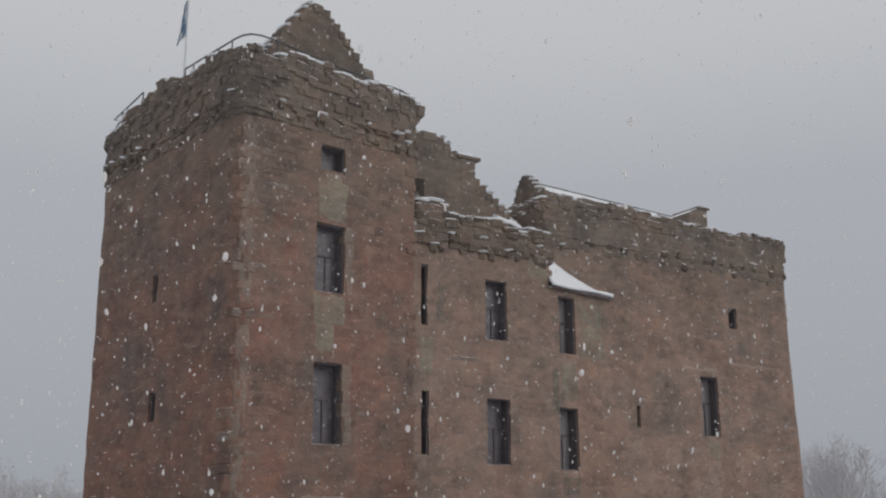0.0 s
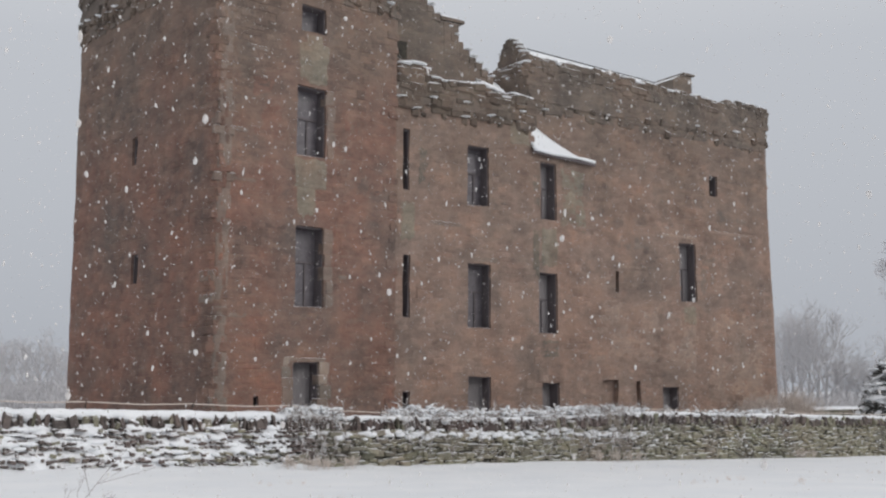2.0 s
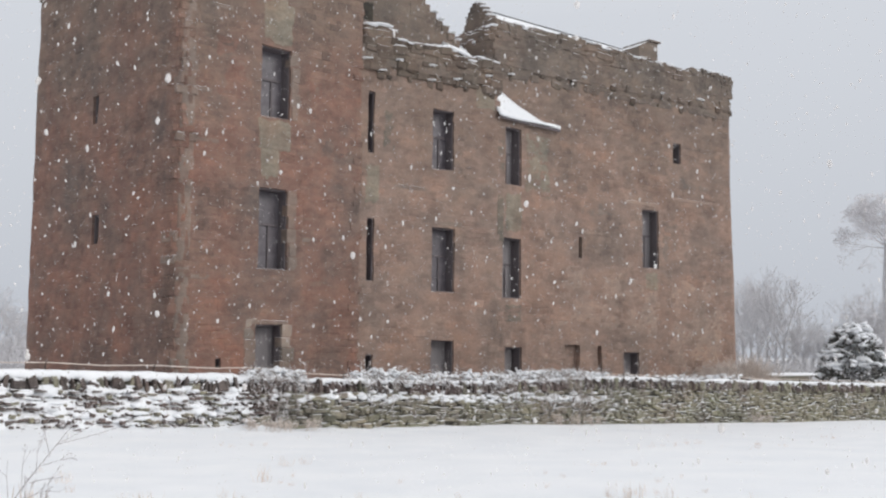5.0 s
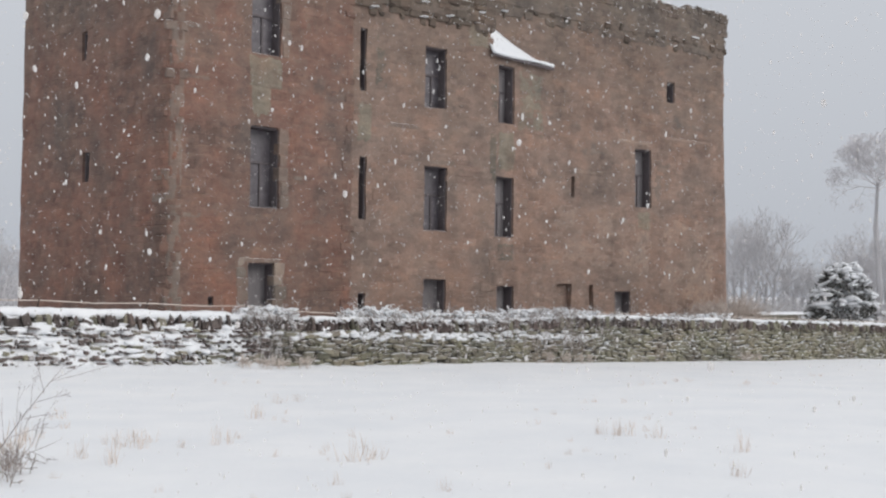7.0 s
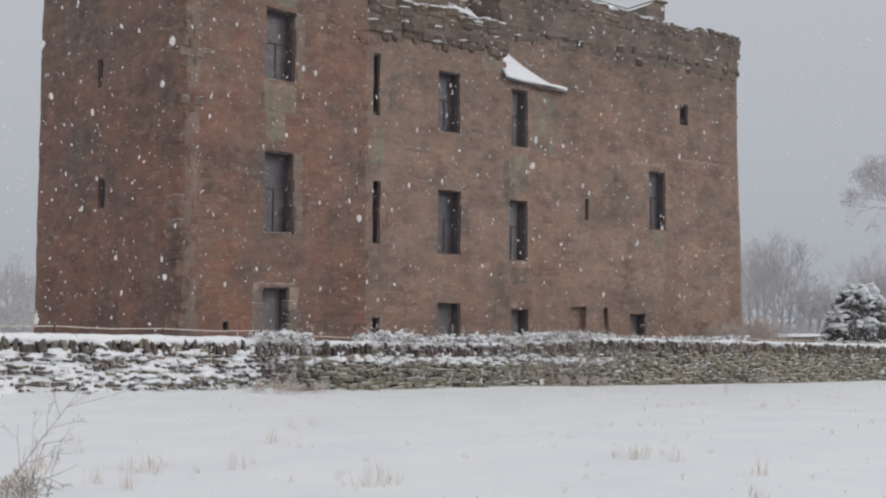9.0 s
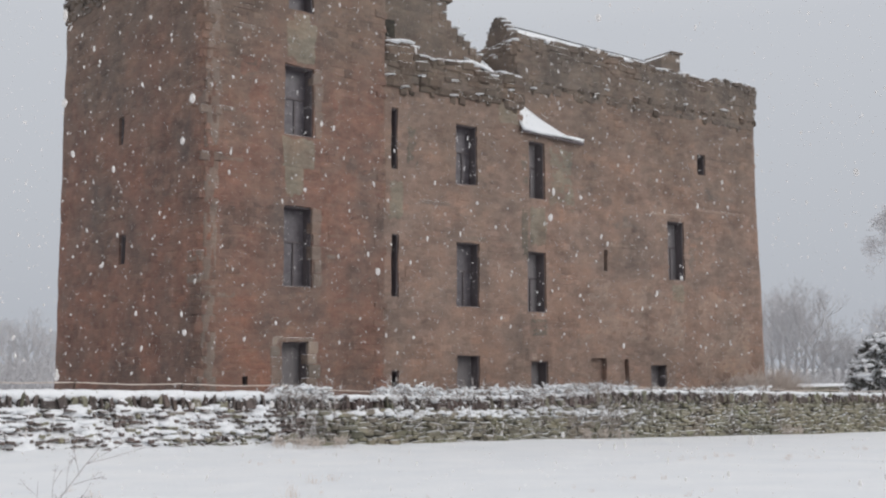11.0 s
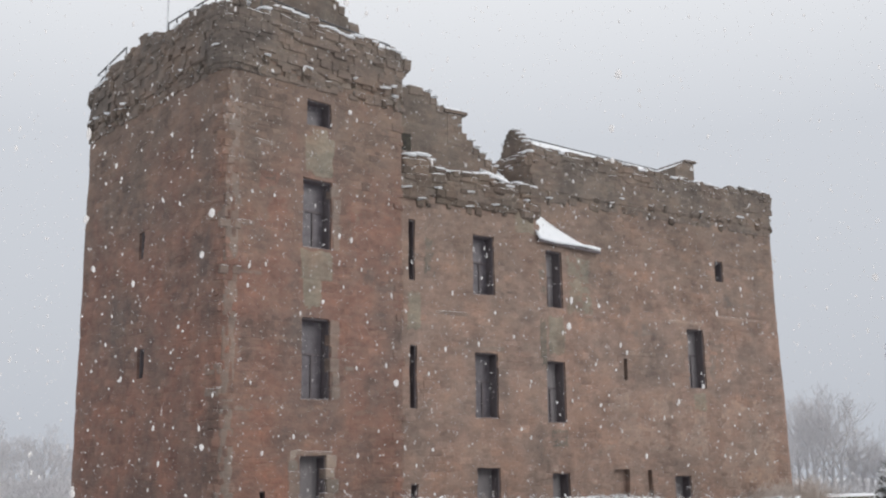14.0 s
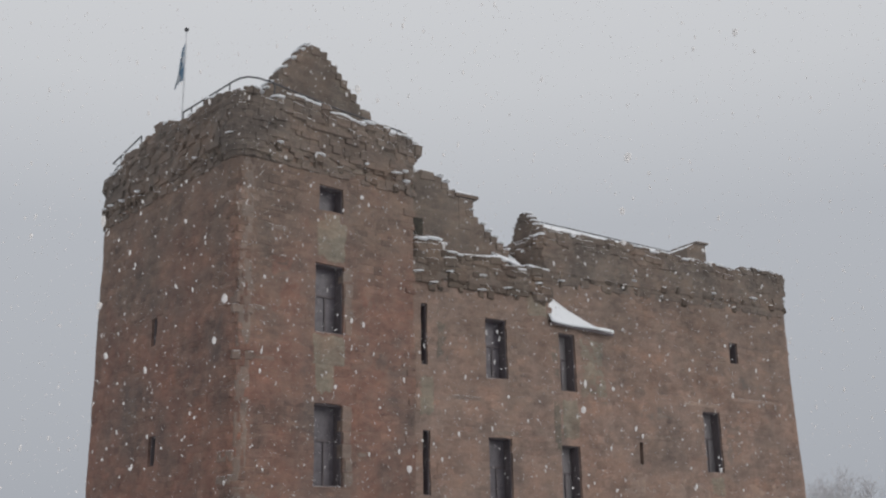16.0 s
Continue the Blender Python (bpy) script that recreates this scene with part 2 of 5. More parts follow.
def thing(name, m, label, category, group="", kind=""):
    ob = new(name)
    ob.empty_display_size = 0.3
    ob.matrix_world = m
    return tagged(ob, label, category, group, kind)


def box(bm, x0, x1, y0, y1, z0, z1):
    v = [bm.verts.new((x, y, z)) for z in (z0, z1) for x, y in ((x0, y0), (x1, y0), (x1, y1), (x0, y1))]
    for f in ((3, 2, 1, 0), (4, 5, 6, 7), (0, 1, 5, 4), (1, 2, 6, 5), (2, 3, 7, 6), (3, 0, 4, 7)):
        bm.faces.new([v[i] for i in f])
    return v


def rough_up(bm, amount, size, seed=0.0):
    for v in bm.verts:
        v.co += noise.noise_vector(v.co * size + Vector((seed, seed * 1.7, seed * 0.3))) * amount


def stone_mesh(name, mat, seed, jitter=0.12, bevel=0.13):
    """A unit stone, one metre each way, its base at z 0, with worn edges."""
    rnd = random.Random(seed)
    bm = bmesh.new()
    for v in box(bm, -0.5, 0.5, -0.5, 0.5, 0, 1):
        v.co += Vector([rnd.uniform(-jitter, jitter) for _ in range(3)]) * Vector((1, 1, 0.8)).length / 1.6
    bmesh.ops.bevel(bm, geom=bm.edges[:], offset=bevel, segments=1, affect="EDGES", clamp_overlap=True)
    return finish(name, bm, mat)


def tube(bm, pts, radius, sides=6, taper=1.0):
    rings = []
    for i, p in enumerate(pts):
        p = Vector(p)
        a, b = Vector(pts[max(i - 1, 0)]), Vector(pts[min(i + 1, len(pts) - 1)])
        q = (b - a).to_track_quat("Z", "Y")
        r = radius * (1 + (taper - 1) * i / max(1, len(pts) - 1))
        rings.append([bm.verts.new(p + q @ Vector((r * math.cos(k * math.tau / sides), r * math.sin(k * math.tau / sides), 0))) for k in range(sides)])
    for a, b in zip(rings, rings[1:]):
        for k in range(sides):
            bm.faces.new((a[k], a[(k + 1) % sides], b[(k + 1) % sides], b[k]))
    bm.faces.new(rings[0][::-1])
    bm.faces.new(rings[-1])


def stops(a, b, step, marks):
    """Even steps from a to b, with the marks among them."""
    n = max(1, round((b - a) / step))
    base = [a + (b - a) * i / n for i in range(n + 1)]
    marks = [m for m in marks if a < m < b]
    base = [s for s in base if s in (a, b) or all(abs(s - m) > step * 0.35 for m in marks)]
    return sorted(set(base + marks))


def sheet(bm, where, p0, p1, z0, z1, holes, reveal, step=0.3):
    """A wall face over p and z. where(p, z, depth) gives the place; holes (p0, p1, z0, z1) get reveals as deep as the wall's."""
    ps = stops(p0, p1, step, [h[0] for h in holes] + [h[1] for h in holes])
    zs = stops(z0, z1, step, [h[2] for h in holes] + [h[3] for h in holes])
    grid = {}

    def vert(p, z, d=0.0):
        key = (round(p, 4), round(z, 4), d)
        if key not in grid:
            grid[key] = bm.verts.new(where(p, z, d))
        return grid[key]
    for pa, pb in zip(ps, ps[1:]):
        for za, zb in zip(zs, zs[1:]):
            pm, zm = (pa + pb) / 2, (za + zb) / 2
            if not any(h[0] < pm < h[1] and h[2] < zm < h[3] for h in holes):
                bm.faces.new((vert(pa, za), vert(pb, za), vert(pb, zb), vert(pa, zb)))
    for h in holes:
        hp = [p for p in ps if h[0] <= p <= h[1]]
        hz = [z for z in zs if h[2] <= z <= h[3]]
        for za, zb in zip(hz, hz[1:]):
            bm.faces.new((vert(h[0], za), vert(h[0], zb), vert(h[0], zb, reveal), vert(h[0], za, reveal)))
            bm.faces.new((vert(h[1], zb), vert(h[1], za), vert(h[1], za, reveal), vert(h[1], zb, reveal)))
        for pa, pb in zip(hp, hp[1:]):
            bm.faces.new((vert(pa, h[3]), vert(pb, h[3]), vert(pb, h[3], reveal), vert(pa, h[3], reveal)))
            bm.faces.new((vert(pb, h[2]), vert(pa, h[2]), vert(pa, h[2], reveal), vert(pb, h[2], reveal)))


def round_plan(w, d, r):
    """The outline of a tower w wide and d deep with rounded corners; p is 0 at the near corner, grows along the front
    (then the far side and the back) and falls along the left side. Gives x, y and the inward direction."""
    def at(p):
        total = 2 * (w + d)
        p = p % total
        sides = ((0, 0, 1, 0, w), (w, 0, 0, 1, d), (w, d, -1, 0, w), (0, d, 0, -1, d))
        for x, y, ux, uy, length in sides:
            if p <= length:
                break
            p -= length
        nx, ny = -uy, ux
        if r <= p <= length - r:
            return Vector((x + ux * p, y + uy * p, 0)), Vector((nx, ny, 0))
        if p < r:
            cx, cy = x + ux * r + nx * r, y + uy * r + ny * r
            a = (1 - p / r) * math.pi / 4
            out = Vector((-nx, -ny, 0)) * math.cos(a) - Vector((ux, uy, 0)) * math.sin(a)
        else:
            cx, cy = x + ux * (length - r) + nx * r, y + uy * (length - r) + ny * r
            a = (p - length + r) / r * math.pi / 4
            out = Vector((-nx, -ny, 0)) * math.cos(a) + Vector((ux, uy, 0)) * math.sin(a)
        return Vector((cx, cy, 0)) + out * r, -out
    return at


def shell(at, total, z0, z1, holes, reveal, out=0.0, step=0.3, rough=0.03, start=0.0, wob=1.1):
    bm = bmesh.new()

    def where(p, z, d):
        xy, n = at(p)
        return xy + n * (d - out) + Vector((0, 0, z))
    sheet(bm, where, start, start + total, z0, z1, holes, reveal, step)
    bmesh.ops.remove_doubles(bm, verts=bm.verts[:], dist=0.002)
    rough_up(bm, rough, wob)
    rough_up(bm, rough * 0.6, 4.5, 3.0)
    return bm


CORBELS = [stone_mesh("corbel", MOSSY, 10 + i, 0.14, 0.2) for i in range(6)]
BLOCKS = [stone_mesh("parapet_stone", STONE_TOP, 20 + i, 0.13, 0.16) for i in range(6)]
MOSS_BLOCKS = [stone_mesh("parapet_stone", MOSSY, 30 + i, 0.16, 0.18) for i in range(6)]
STEPS = [stone_mesh("crow_step", STONE_TOP, 40 + i, 0.09, 0.12) for i in range(5)]
QUOINS = [stone_mesh("quoin", DRESSED, 50 + i, 0.05, 0.06) for i in range(4)]
WORN_QUOINS = [stone_mesh("quoin", WORN, 50 + i, 0.05, 0.06) for i in range(4)]
JAMBS = [QUOINS[0], WORN_QUOINS[1], QUOINS[2], WORN_QUOINS[3]]
CAPS = [stone_mesh("snow_cap", SNOW, 60 + i, 0.16, 0.3) for i in range(4)]
rng = random.Random(5)


def on_wall(at, p, z, out, width, depth, height, tilt=0.0):
    """Pose and size of a stone whose outer face stands proud of the wall by out."""
    xy, n = at(p)
    c = xy + n * (depth / 2 - out)
    turn = math.degrees(math.atan2(-n.x, n.y))
    return pose(c.x, c.y, z, 0, tilt, turn) @ Matrix.Diagonal((width, depth, height, 1))


def battlement(tower, at, p0, p1, z_corbel, z_band, top, out, snowy, spacing=0.62, seed=1, corners=(), ragged=0.13, rows=1, snow_top=None, stones=None, coarse=1.0):
    """Worn corbels in rows, and over them rough courses that end in a broken skyline; top(p) is its height."""
    rnd = random.Random(seed)
    lies = snow_top or (lambda p: snowy)
    for row in range(rows):
        p = p0 + row * spacing * 0.5
        while p < p1:
            w = rnd.uniform(0.16, 0.38)
            if rnd.random() < 0.72:
                zc = z_corbel - 0.34 * row + rnd.uniform(-0.12, 0.12)
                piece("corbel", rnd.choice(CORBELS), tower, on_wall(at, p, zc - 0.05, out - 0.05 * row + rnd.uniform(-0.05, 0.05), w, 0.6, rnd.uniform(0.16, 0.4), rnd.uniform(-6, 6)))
                if rnd.random() < snowy * (0.55 if row == 0 else 0.2):
                    piece("snow_cap", rnd.choice(CAPS), tower, on_wall(at, p, zc + 0.26, out + 0.1, w * rnd.uniform(0.9, 1.7), 0.3, 0.06, rnd.uniform(-9, 9)))
            p += spacing * rnd.uniform(0.7, 1.3)
    p = p0
    while p < p1:
        w, lap = coarse * rnd.choice((rnd.uniform(0.2, 0.36), rnd.uniform(0.36, 0.6))), 1.6
        if any(abs(p + w / 2 - c) < 0.6 for c in corners):
            w, lap = 0.26, 1.18
        h = top(p + w / 2) + rnd.uniform(-ragged, ragged)
        z = z_band - 0.1
        while z < h - 0.02:
            step = min(coarse * rnd.uniform(0.13, 0.25), h - z)
            if h - z - step < 0.1:
                step = h - z
            piece("parapet_stone", rnd.choice(stones or BLOCKS), tower, on_wall(at, p + w / 2 + rnd.uniform(-0.07, 0.07), z - 0.02, out + rnd.uniform(-0.045, 0.045), w * rnd.uniform(1.12, lap), 0.5, step + rnd.uniform(0.05, 0.16), rnd.uniform(-5, 5)))
            z += step
        if rnd.random() < lies(p):
            piece("snow_cap", rnd.choice(CAPS), tower, on_wall(at, p + w / 2, h - 0.03, out + 0.05, w * 1.5, 0.56, 0.12))
        p += w


def facing(tower, at, p0, p1, z0, z1, holes, mat, seed, out=0.005, near=None, course=(0.15, 0.3), width=(0.22, 0.62), slack=0.008, fill=1.0):
    """Rubble stones bedded in the face of a wall, hardly proud of it; those inside near (p0, p1, z0, z1) are pieces of their own."""
    rnd = random.Random(seed)
    shapes = [stone_mesh("rubble_stone", mat, seed * 10 + i, 0.07, 0.09) for i in range(6)]
    v, f = [], []
    z, made = z0, 0
    while z < z1:
        h = rnd.uniform(*course)
        p = p0 + rnd.uniform(-0.2, 0.1)
        while p < p1:
            w = rnd.uniform(*width)
            c, zc = p + w / 2, z + h / 2
            m_hole = any(q[0] - w * 0.42 < c < q[1] + w * 0.42 and q[2] - h * 0.45 < zc < q[3] + h * 0.45 for q in holes)
            if not m_hole and p0 < c < p1 and rnd.random() < 0.93:
                m = on_wall(at, c, z + rnd.uniform(-0.02, 0.02), out + rnd.uniform(-slack, slack), w * rnd.uniform(0.94, 1.04) * fill, 0.16, h * rnd.uniform(0.88, 1.02) * fill, rnd.uniform(-2.5, 2.5))
                me = rnd.choice(shapes)
                if near and near[0] < c < near[1] and near[2] < zc < near[3] and made < 280:
                    piece("rubble_stone", me, tower, m)
                    made += 1
                else:
                    k = len(v)
                    v.extend((m @ q.co)[:] for q in me.vertices)
                    f.extend([k + i for i in q.vertices] for q in me.polygons)
            p += w
        z += h
    me = bpy.data.meshes.new("rubble_facing")
    me.from_pydata(v, [], f)
    me.materials.append(mat)
    ob = new("rubble_facing", me)
    ob.parent = tower
    tagged(ob, "weathered sandstone rubble facing", kind="stuff")


def gable(tower, m, half_left, half_right, z_base, z_left, z_right, z_peak, peak_w, thick, rise, snow_side, mat, seed=0, name="gable"):
    """A crow-stepped gable in the plane of m (x along it, y through it, z up), its peak over x 0."""
    rnd = random.Random(seed)
    bm = bmesh.new()
    prof = [(-half_left, z_base), (half_right, z_base), (half_right, z_right - 0.1), (peak_w / 2, z_peak - 0.25), (-peak_w / 2, z_peak - 0.25), (-half_left, z_left - 0.1)]
    front = [bm.verts.new((x, 0, z)) for x, z in prof]
    back = [bm.verts.new((x, thick, z)) for x, z in prof]
    bm.faces.new(front)
    bm.faces.new(back[::-1])
    for i in range(6):
        j = (i + 1) % 6
        bm.faces.new((front[j], front[i], back[i], back[j]))
    bm.transform(m)
    part(name, bm, mat, tower)
    piece("crow_step", rnd.choice(STEPS), tower, m @ pose(0, thick / 2, z_peak - 0.45) @ Matrix.Diagonal((peak_w, thick * 1.1, 0.45, 1)))
    for side, half, z_end in ((-1, half_left, z_left), (1, half_right, z_right)):
        n = max(2, round((z_peak - z_end) / rise))
        for i in range(n):
            f0, f1 = i / n, (i + 1) / n
            x0, x1 = peak_w / 2 + (half - peak_w / 2) * f0, peak_w / 2 + (half - peak_w / 2) * f1
            z = z_peak + (z_end - z_peak) * (i + 0.6) / n + rnd.uniform(-0.05, 0.05)
            x = side * (x0 + x1) / 2
            w = (x1 - x0) * 1.25 + 0.06
            piece("crow_step", rnd.choice(STEPS), tower, m @ pose(x, thick / 2, z - rise * 1.4, 0, rnd.uniform(-3, 3)) @ Matrix.Diagonal((w, thick * rnd.uniform(1.02, 1.15), rise * 1.45, 1)))
            if rnd.random() < snow_side[0 if side < 0 else 1]:
                piece("snow_cap", rnd.choice(CAPS), tower, m @ pose(x + side * w * 0.22, thick / 2, z - 0.03) @ Matrix.Diagonal((w * 0.8, thick * 1.36, 0.1, 1)))


def snow_roof(tower, pts, thick=0.14, name="roof", label="pitched roof deep under snow"):
    """A pitched roof of quads, given as rows of corners, with a sagging snow surface."""
    for quad in pts:
        a, b, c, d = [Vector(q) for q in quad]
        bm = bmesh.new()
        n = 14
        up = (b - a).cross(d - a).normalized()
        up = up if up.z > 0 else -up
        top = [[bm.verts.new((a.lerp(b, i / n)).lerp(d.lerp(c, i / n), j / n) + up * thick * (1 + 0.4 * noise.noise(Vector((i * 0.6, j * 0.6, a.x))))) for j in range(n + 1)] for i in range(n + 1)]
        low = [[bm.verts.new((a.lerp(b, i / n)).lerp(d.lerp(c, i / n), j / n)) for j in range(n + 1)] for i in range(n + 1)]
        for i in range(n):
            for j in range(n):
                bm.faces.new((top[i][j], top[i + 1][j], top[i + 1][j + 1], top[i][j + 1]))
                bm.faces.new((low[i][j + 1], low[i + 1][j + 1], low[i + 1][j], low[i][j]))
        for i in range(n):
            for g in (0, n):
                bm.faces.new((top[i][g], low[i][g], low[i + 1][g], top[i + 1][g]))
                bm.faces.new((top[g][i], top[g][i + 1], low[g][i + 1], low[g][i]))
        bmesh.ops.recalc_face_normals(bm, faces=bm.faces[:])
        part(name, bm, SNOW, tower, label, True)


def window(tower, at, p0, p1, z0, z1, depth, transom=True, mullion=True, sill=True, glass=None):
    """A timber window at the back of its reveal: the frame is the part, run forward as the reveal's shade; pane, bars
    and sill belong to it.
    """
    w, h = p1 - p0 + 0.06, z1 - z0 + 0.06
    xy, n = at((p0 + p1) / 2)
    c = xy + n * depth
    turn = math.degrees(math.atan2(-n.x, n.y))
    bm = bmesh.new()
    t = min(0.07, w * 0.2)
    # added depth: the frame's dark sides stand in for shade in the reveal
    shade_depth = depth * 0.8
    for x0, x1, a, b in ((-w / 2, -w / 2 + t, 0, h), (w / 2 - t, w / 2, 0, h), (-w / 2 + t, w / 2 - t, 0, t), (-w / 2 + t, w / 2 - t, h - t, h)):
        box(bm, x0, x1, -shade_depth, 0.06, a, b)
    fr = part("window", bm, OAK, tower, "dark weathered timber window frame, extended forward as reveal shade")
    fr.matrix_basis = pose(c.x, c.y, z0 - 0.03, 0, 0, turn)
    bm = bmesh.new()
    nx, nzz = 3, 6
    rnd = random.Random(int(p0 * 100 + z0 * 10))
    vs = [[bm.verts.new((-w / 2 + w * i / nx, 0.02 + rnd.uniform(-0.006, 0.006), h * j / nzz)) for j in range(nzz + 1)] for i in range(nx + 1)]
    for i in range(nx):
        for j in range(nzz):
            bm.faces.new((vs[i][j], vs[i + 1][j], vs[i + 1][j + 1], vs[i][j + 1]))
    part("pane", bm, glass or PANE, fr, "pale grey window glass" if glass else "dark old window glass")
    if transom:
        bm = bmesh.new()
        box(bm, -w / 2 + t, w / 2 - t, -0.03, 0.05, h * 0.57 - 0.035, h * 0.57 + 0.035)
        part("transom", bm, OAK, fr)
    if mullion:
        bm = bmesh.new()
        box(bm, w * 0.1 - 0.03, w * 0.1 + 0.03, -0.025, 0.015, t, h * 0.57 if transom else h - t)
        part("mullion", bm, OAK, fr)
    if sill:
        bm = bmesh.new()
        box(bm, -w / 2 - 0.05, w / 2 + 0.05, -depth + 0.02, -0.06, -0.1, 0.035)
        bmesh.ops.bevel(bm, geom=bm.edges[:], offset=0.02, segments=1, affect="EDGES")
        part("sill", bm, DRESSED, fr, "worn sandstone window sill")


def patch(tower, at, p0, p1, z0, z1, seed, out=0.05, mat=None, name="mortar_patch"):
    """A ragged patch of grey mortar a little proud of the rubble."""
    bm = bmesh.new()
    n = 14
    rnd = random.Random(seed)
    vs = {}
    for i in range(n + 1):
        for j in range(n + 1):
            u, v = i / n * 2 - 1, j / n * 2 - 1
            edge = max(abs(u), abs(v))
            k = 1 + (0.16 * noise.noise(Vector((u * 1.7 + seed, v * 1.7, seed)))) + 0.1 * noise.noise(Vector((u * 5, v * 5, seed)))
            p, z = (p0 + p1) / 2 + u * k * (p1 - p0) / 2, (z0 + z1) / 2 + v * k * (z1 - z0) / 2
            xy, nn = at(p)
            d = -out * (0.25 + 0.75 * min(1, (1 - edge) * 3)) + 0.015 + rnd.uniform(-0.004, 0.004)
            if edge > 0.99:
                d = 0.05
            vs[i, j] = bm.verts.new(xy + nn * d + Vector((0, 0, z)))
    for i in range(n):
        for j in range(n):
            bm.faces.new((vs[i, j], vs[i + 1, j], vs[i + 1, j + 1], vs[i, j + 1]))
    part(name, bm, mat or PATCH, tower, "" if mat else "pale grey-green lime mortar patch", True)


# ---- ground ----
WALL_M = pose(-3.08, 28.19, 0, 0, 0, 37)
WALL_I = WALL_M.inverted()
CAM_D = (WALL_I @ Vector((0, 0, 0))).y


def ground_z(x, y):
    q = WALL_I @ Vector((x, y, 0))
    s = min(60, max(-25, q.x))
    f = min(1.0, max(0.0, 1 - q.y / CAM_D))
    f = f * f * (3 - 2 * f)
    z = f * (-0.24 - 0.0245 * (s + 6.3))
    near = max(0.0, 1 - abs(q.y) / 60)
    z += near * (0.07 * noise.noise(Vector((x * 0.16, y * 0.16, 0))) + 0.04 * noise.noise(Vector((x * 0.7, y * 0.7, 4))))
    return z


def ground():
    bm = bmesh.new()
    xs = [-900, -400, -200, -110, -70, -50] + [-40 + 0.8 * i for i in range(126)] + [72, 100, 160, 300, 500, 900]
    ys = [-900, -300, -100, -50, -25, -12] + [-6 + 0.8 * i for i in range(82)] + [70, 85, 110, 160, 260, 450, 900, 1600]
    vs = [[bm.verts.new((x, y, ground_z(x, y))) for y in ys] for x in xs]
    for i in range(len(xs) - 1):
        for j in range(len(ys) - 1):
            bm.faces.new((vs[i][j], vs[i + 1][j], vs[i + 1][j + 1], vs[i][j + 1]))
    ob = new("ground", finish("ground", bm, SNOW, True))
    tagged(ob, "field under fresh snow with faint hollows", "snowy ground", kind="structure")


ground()

# ---- west tower ----
W_M = pose(-6.32, 32.0, 0, 0, 0, 40.4)
R_M = pose(-0.896, 36.813, 0, 0, 0, 32.5)


def west_tower():
    t = thing("west_tower", W_M, "tall ruined red sandstone tower house with broken parapet and crow-stepped gable", "castle tower")
    w, d = 7.25, 10.55
    at = round_plan(w, d, 0.45)
    front = [(3.03, 4.0, 13.1, 14.0), (2.93, 4.05, 9.0, 11.27), (2.95, 4.06, 4.15, 6.7), (2.93, 3.94, 0.3, 2.42), (1.55, 1.75, 1.05, 1.35)]
    side = [(-5.55, -5.2, 9.05, 10.0), (-5.3, -4.85, 5.0, 6.0)]
    total = 2 * (w + d)
    holes = front + side
    part("wall", shell(at, total, -1.6, 15.4, holes, 0.52, start=-d), STONE_W, t)
    for i, (a, b, z0, z1) in enumerate(front[:4]):
        window(t, at, a, b, z0, z1, 0.46, transom=i in (1, 2), mullion=i in (1, 2), sill=i != 3, glass=PALE_PANE if i == 3 else None)
    for a, b, z0, z1 in side + front[4:]:
        window(t, at, a, b, z0, z1, 0.44, False, False, False)
    part("parapet", shell(at, total, 14.95, 16.05, [], 0.3, out=0.06, start=-d, rough=0.08), STONE_TOP, t)

    facing(t, at, -d + 0.6, w - 0.25, -0.3, 14.6, holes, FACE_W, 31, out=0.002, fill=1.06, near=(0.6, 6.8, 0.95, 4.2))
    facing(t, at, -d + 0.3, w - 0.3, 14.35, 15.1, [], FACE_TOP, 32, out=0.04, course=(0.14, 0.26), width=(0.2, 0.5), slack=0.06, fill=1.25)
    facing(t, at, -d + 0.3, w - 0.3, 14.98, 16.0, [], FACE_TOP, 33, out=0.098, course=(0.14, 0.26), width=(0.2, 0.5), slack=0.055, fill=1.25)

    def top(p):
        return 16.36 + 0.3 * noise.noise(Vector((p * 0.55, 2.2, 0))) + (0.12 if -1 < p < 6 else 0) + (0.12 if p > -0.8 else 0.4 if p > -4.6 else 0.62 if p > -6.2 else 0.42) - (0.3 if p < -9 else 0)
    battlement(t, at, -d, w, 14.8, 15.95, top, 0.125, 0.6, spacing=0.5, seed=3, corners=(-d, 0, w), rows=2, snow_top=lambda p: 0.95 if p > 0.9 else 0.25)

    def round_corner(p):
        a = math.pi * 1.25 + p / 0.78
        out_way = Vector((math.cos(a), math.sin(a), 0))
        return Vector((0.6, 0.6, 0)) + out_way * 0.78, -out_way
    # the near corner carries a rounded, corbelled-out angle with a moulded hood
    bm = shell(round_corner, 2.4, 14.62, 16.35, [], 0.3, start=-1.2, rough=0.05)
    part("angle_round", bm, STONE_TOP, t, "rounded corbelled corner of the parapet")
    facing(t, round_corner, -1.1, 1.1, 14.66, 16.3, [], FACE_TOP, 34, out=0.02, course=(0.14, 0.26), width=(0.18, 0.4), slack=0.03, fill=1.1)
    for z, grow_by in ((14.36, 0.0), (14.52, 0.09)):
        for k in range(7):
            piece("corbel", STEPS[k % 5], t, on_wall(round_corner, -1.05 + 0.35 * k, z, grow_by - 0.06, 0.42, 0.5, 0.22))
    battlement(t, at, w, w + d + w, 14.8, 15.95, lambda p: 16.3, 0.14, 0.3, 0.9, seed=4, coarse=2.2)
    bm = bmesh.new()
    box(bm, 0.3, w - 0.3, 0.3, d - 0.3, 15.4, 15.7)
    part("wall_walk", bm, SNOW, t, "snow-covered wall walk")
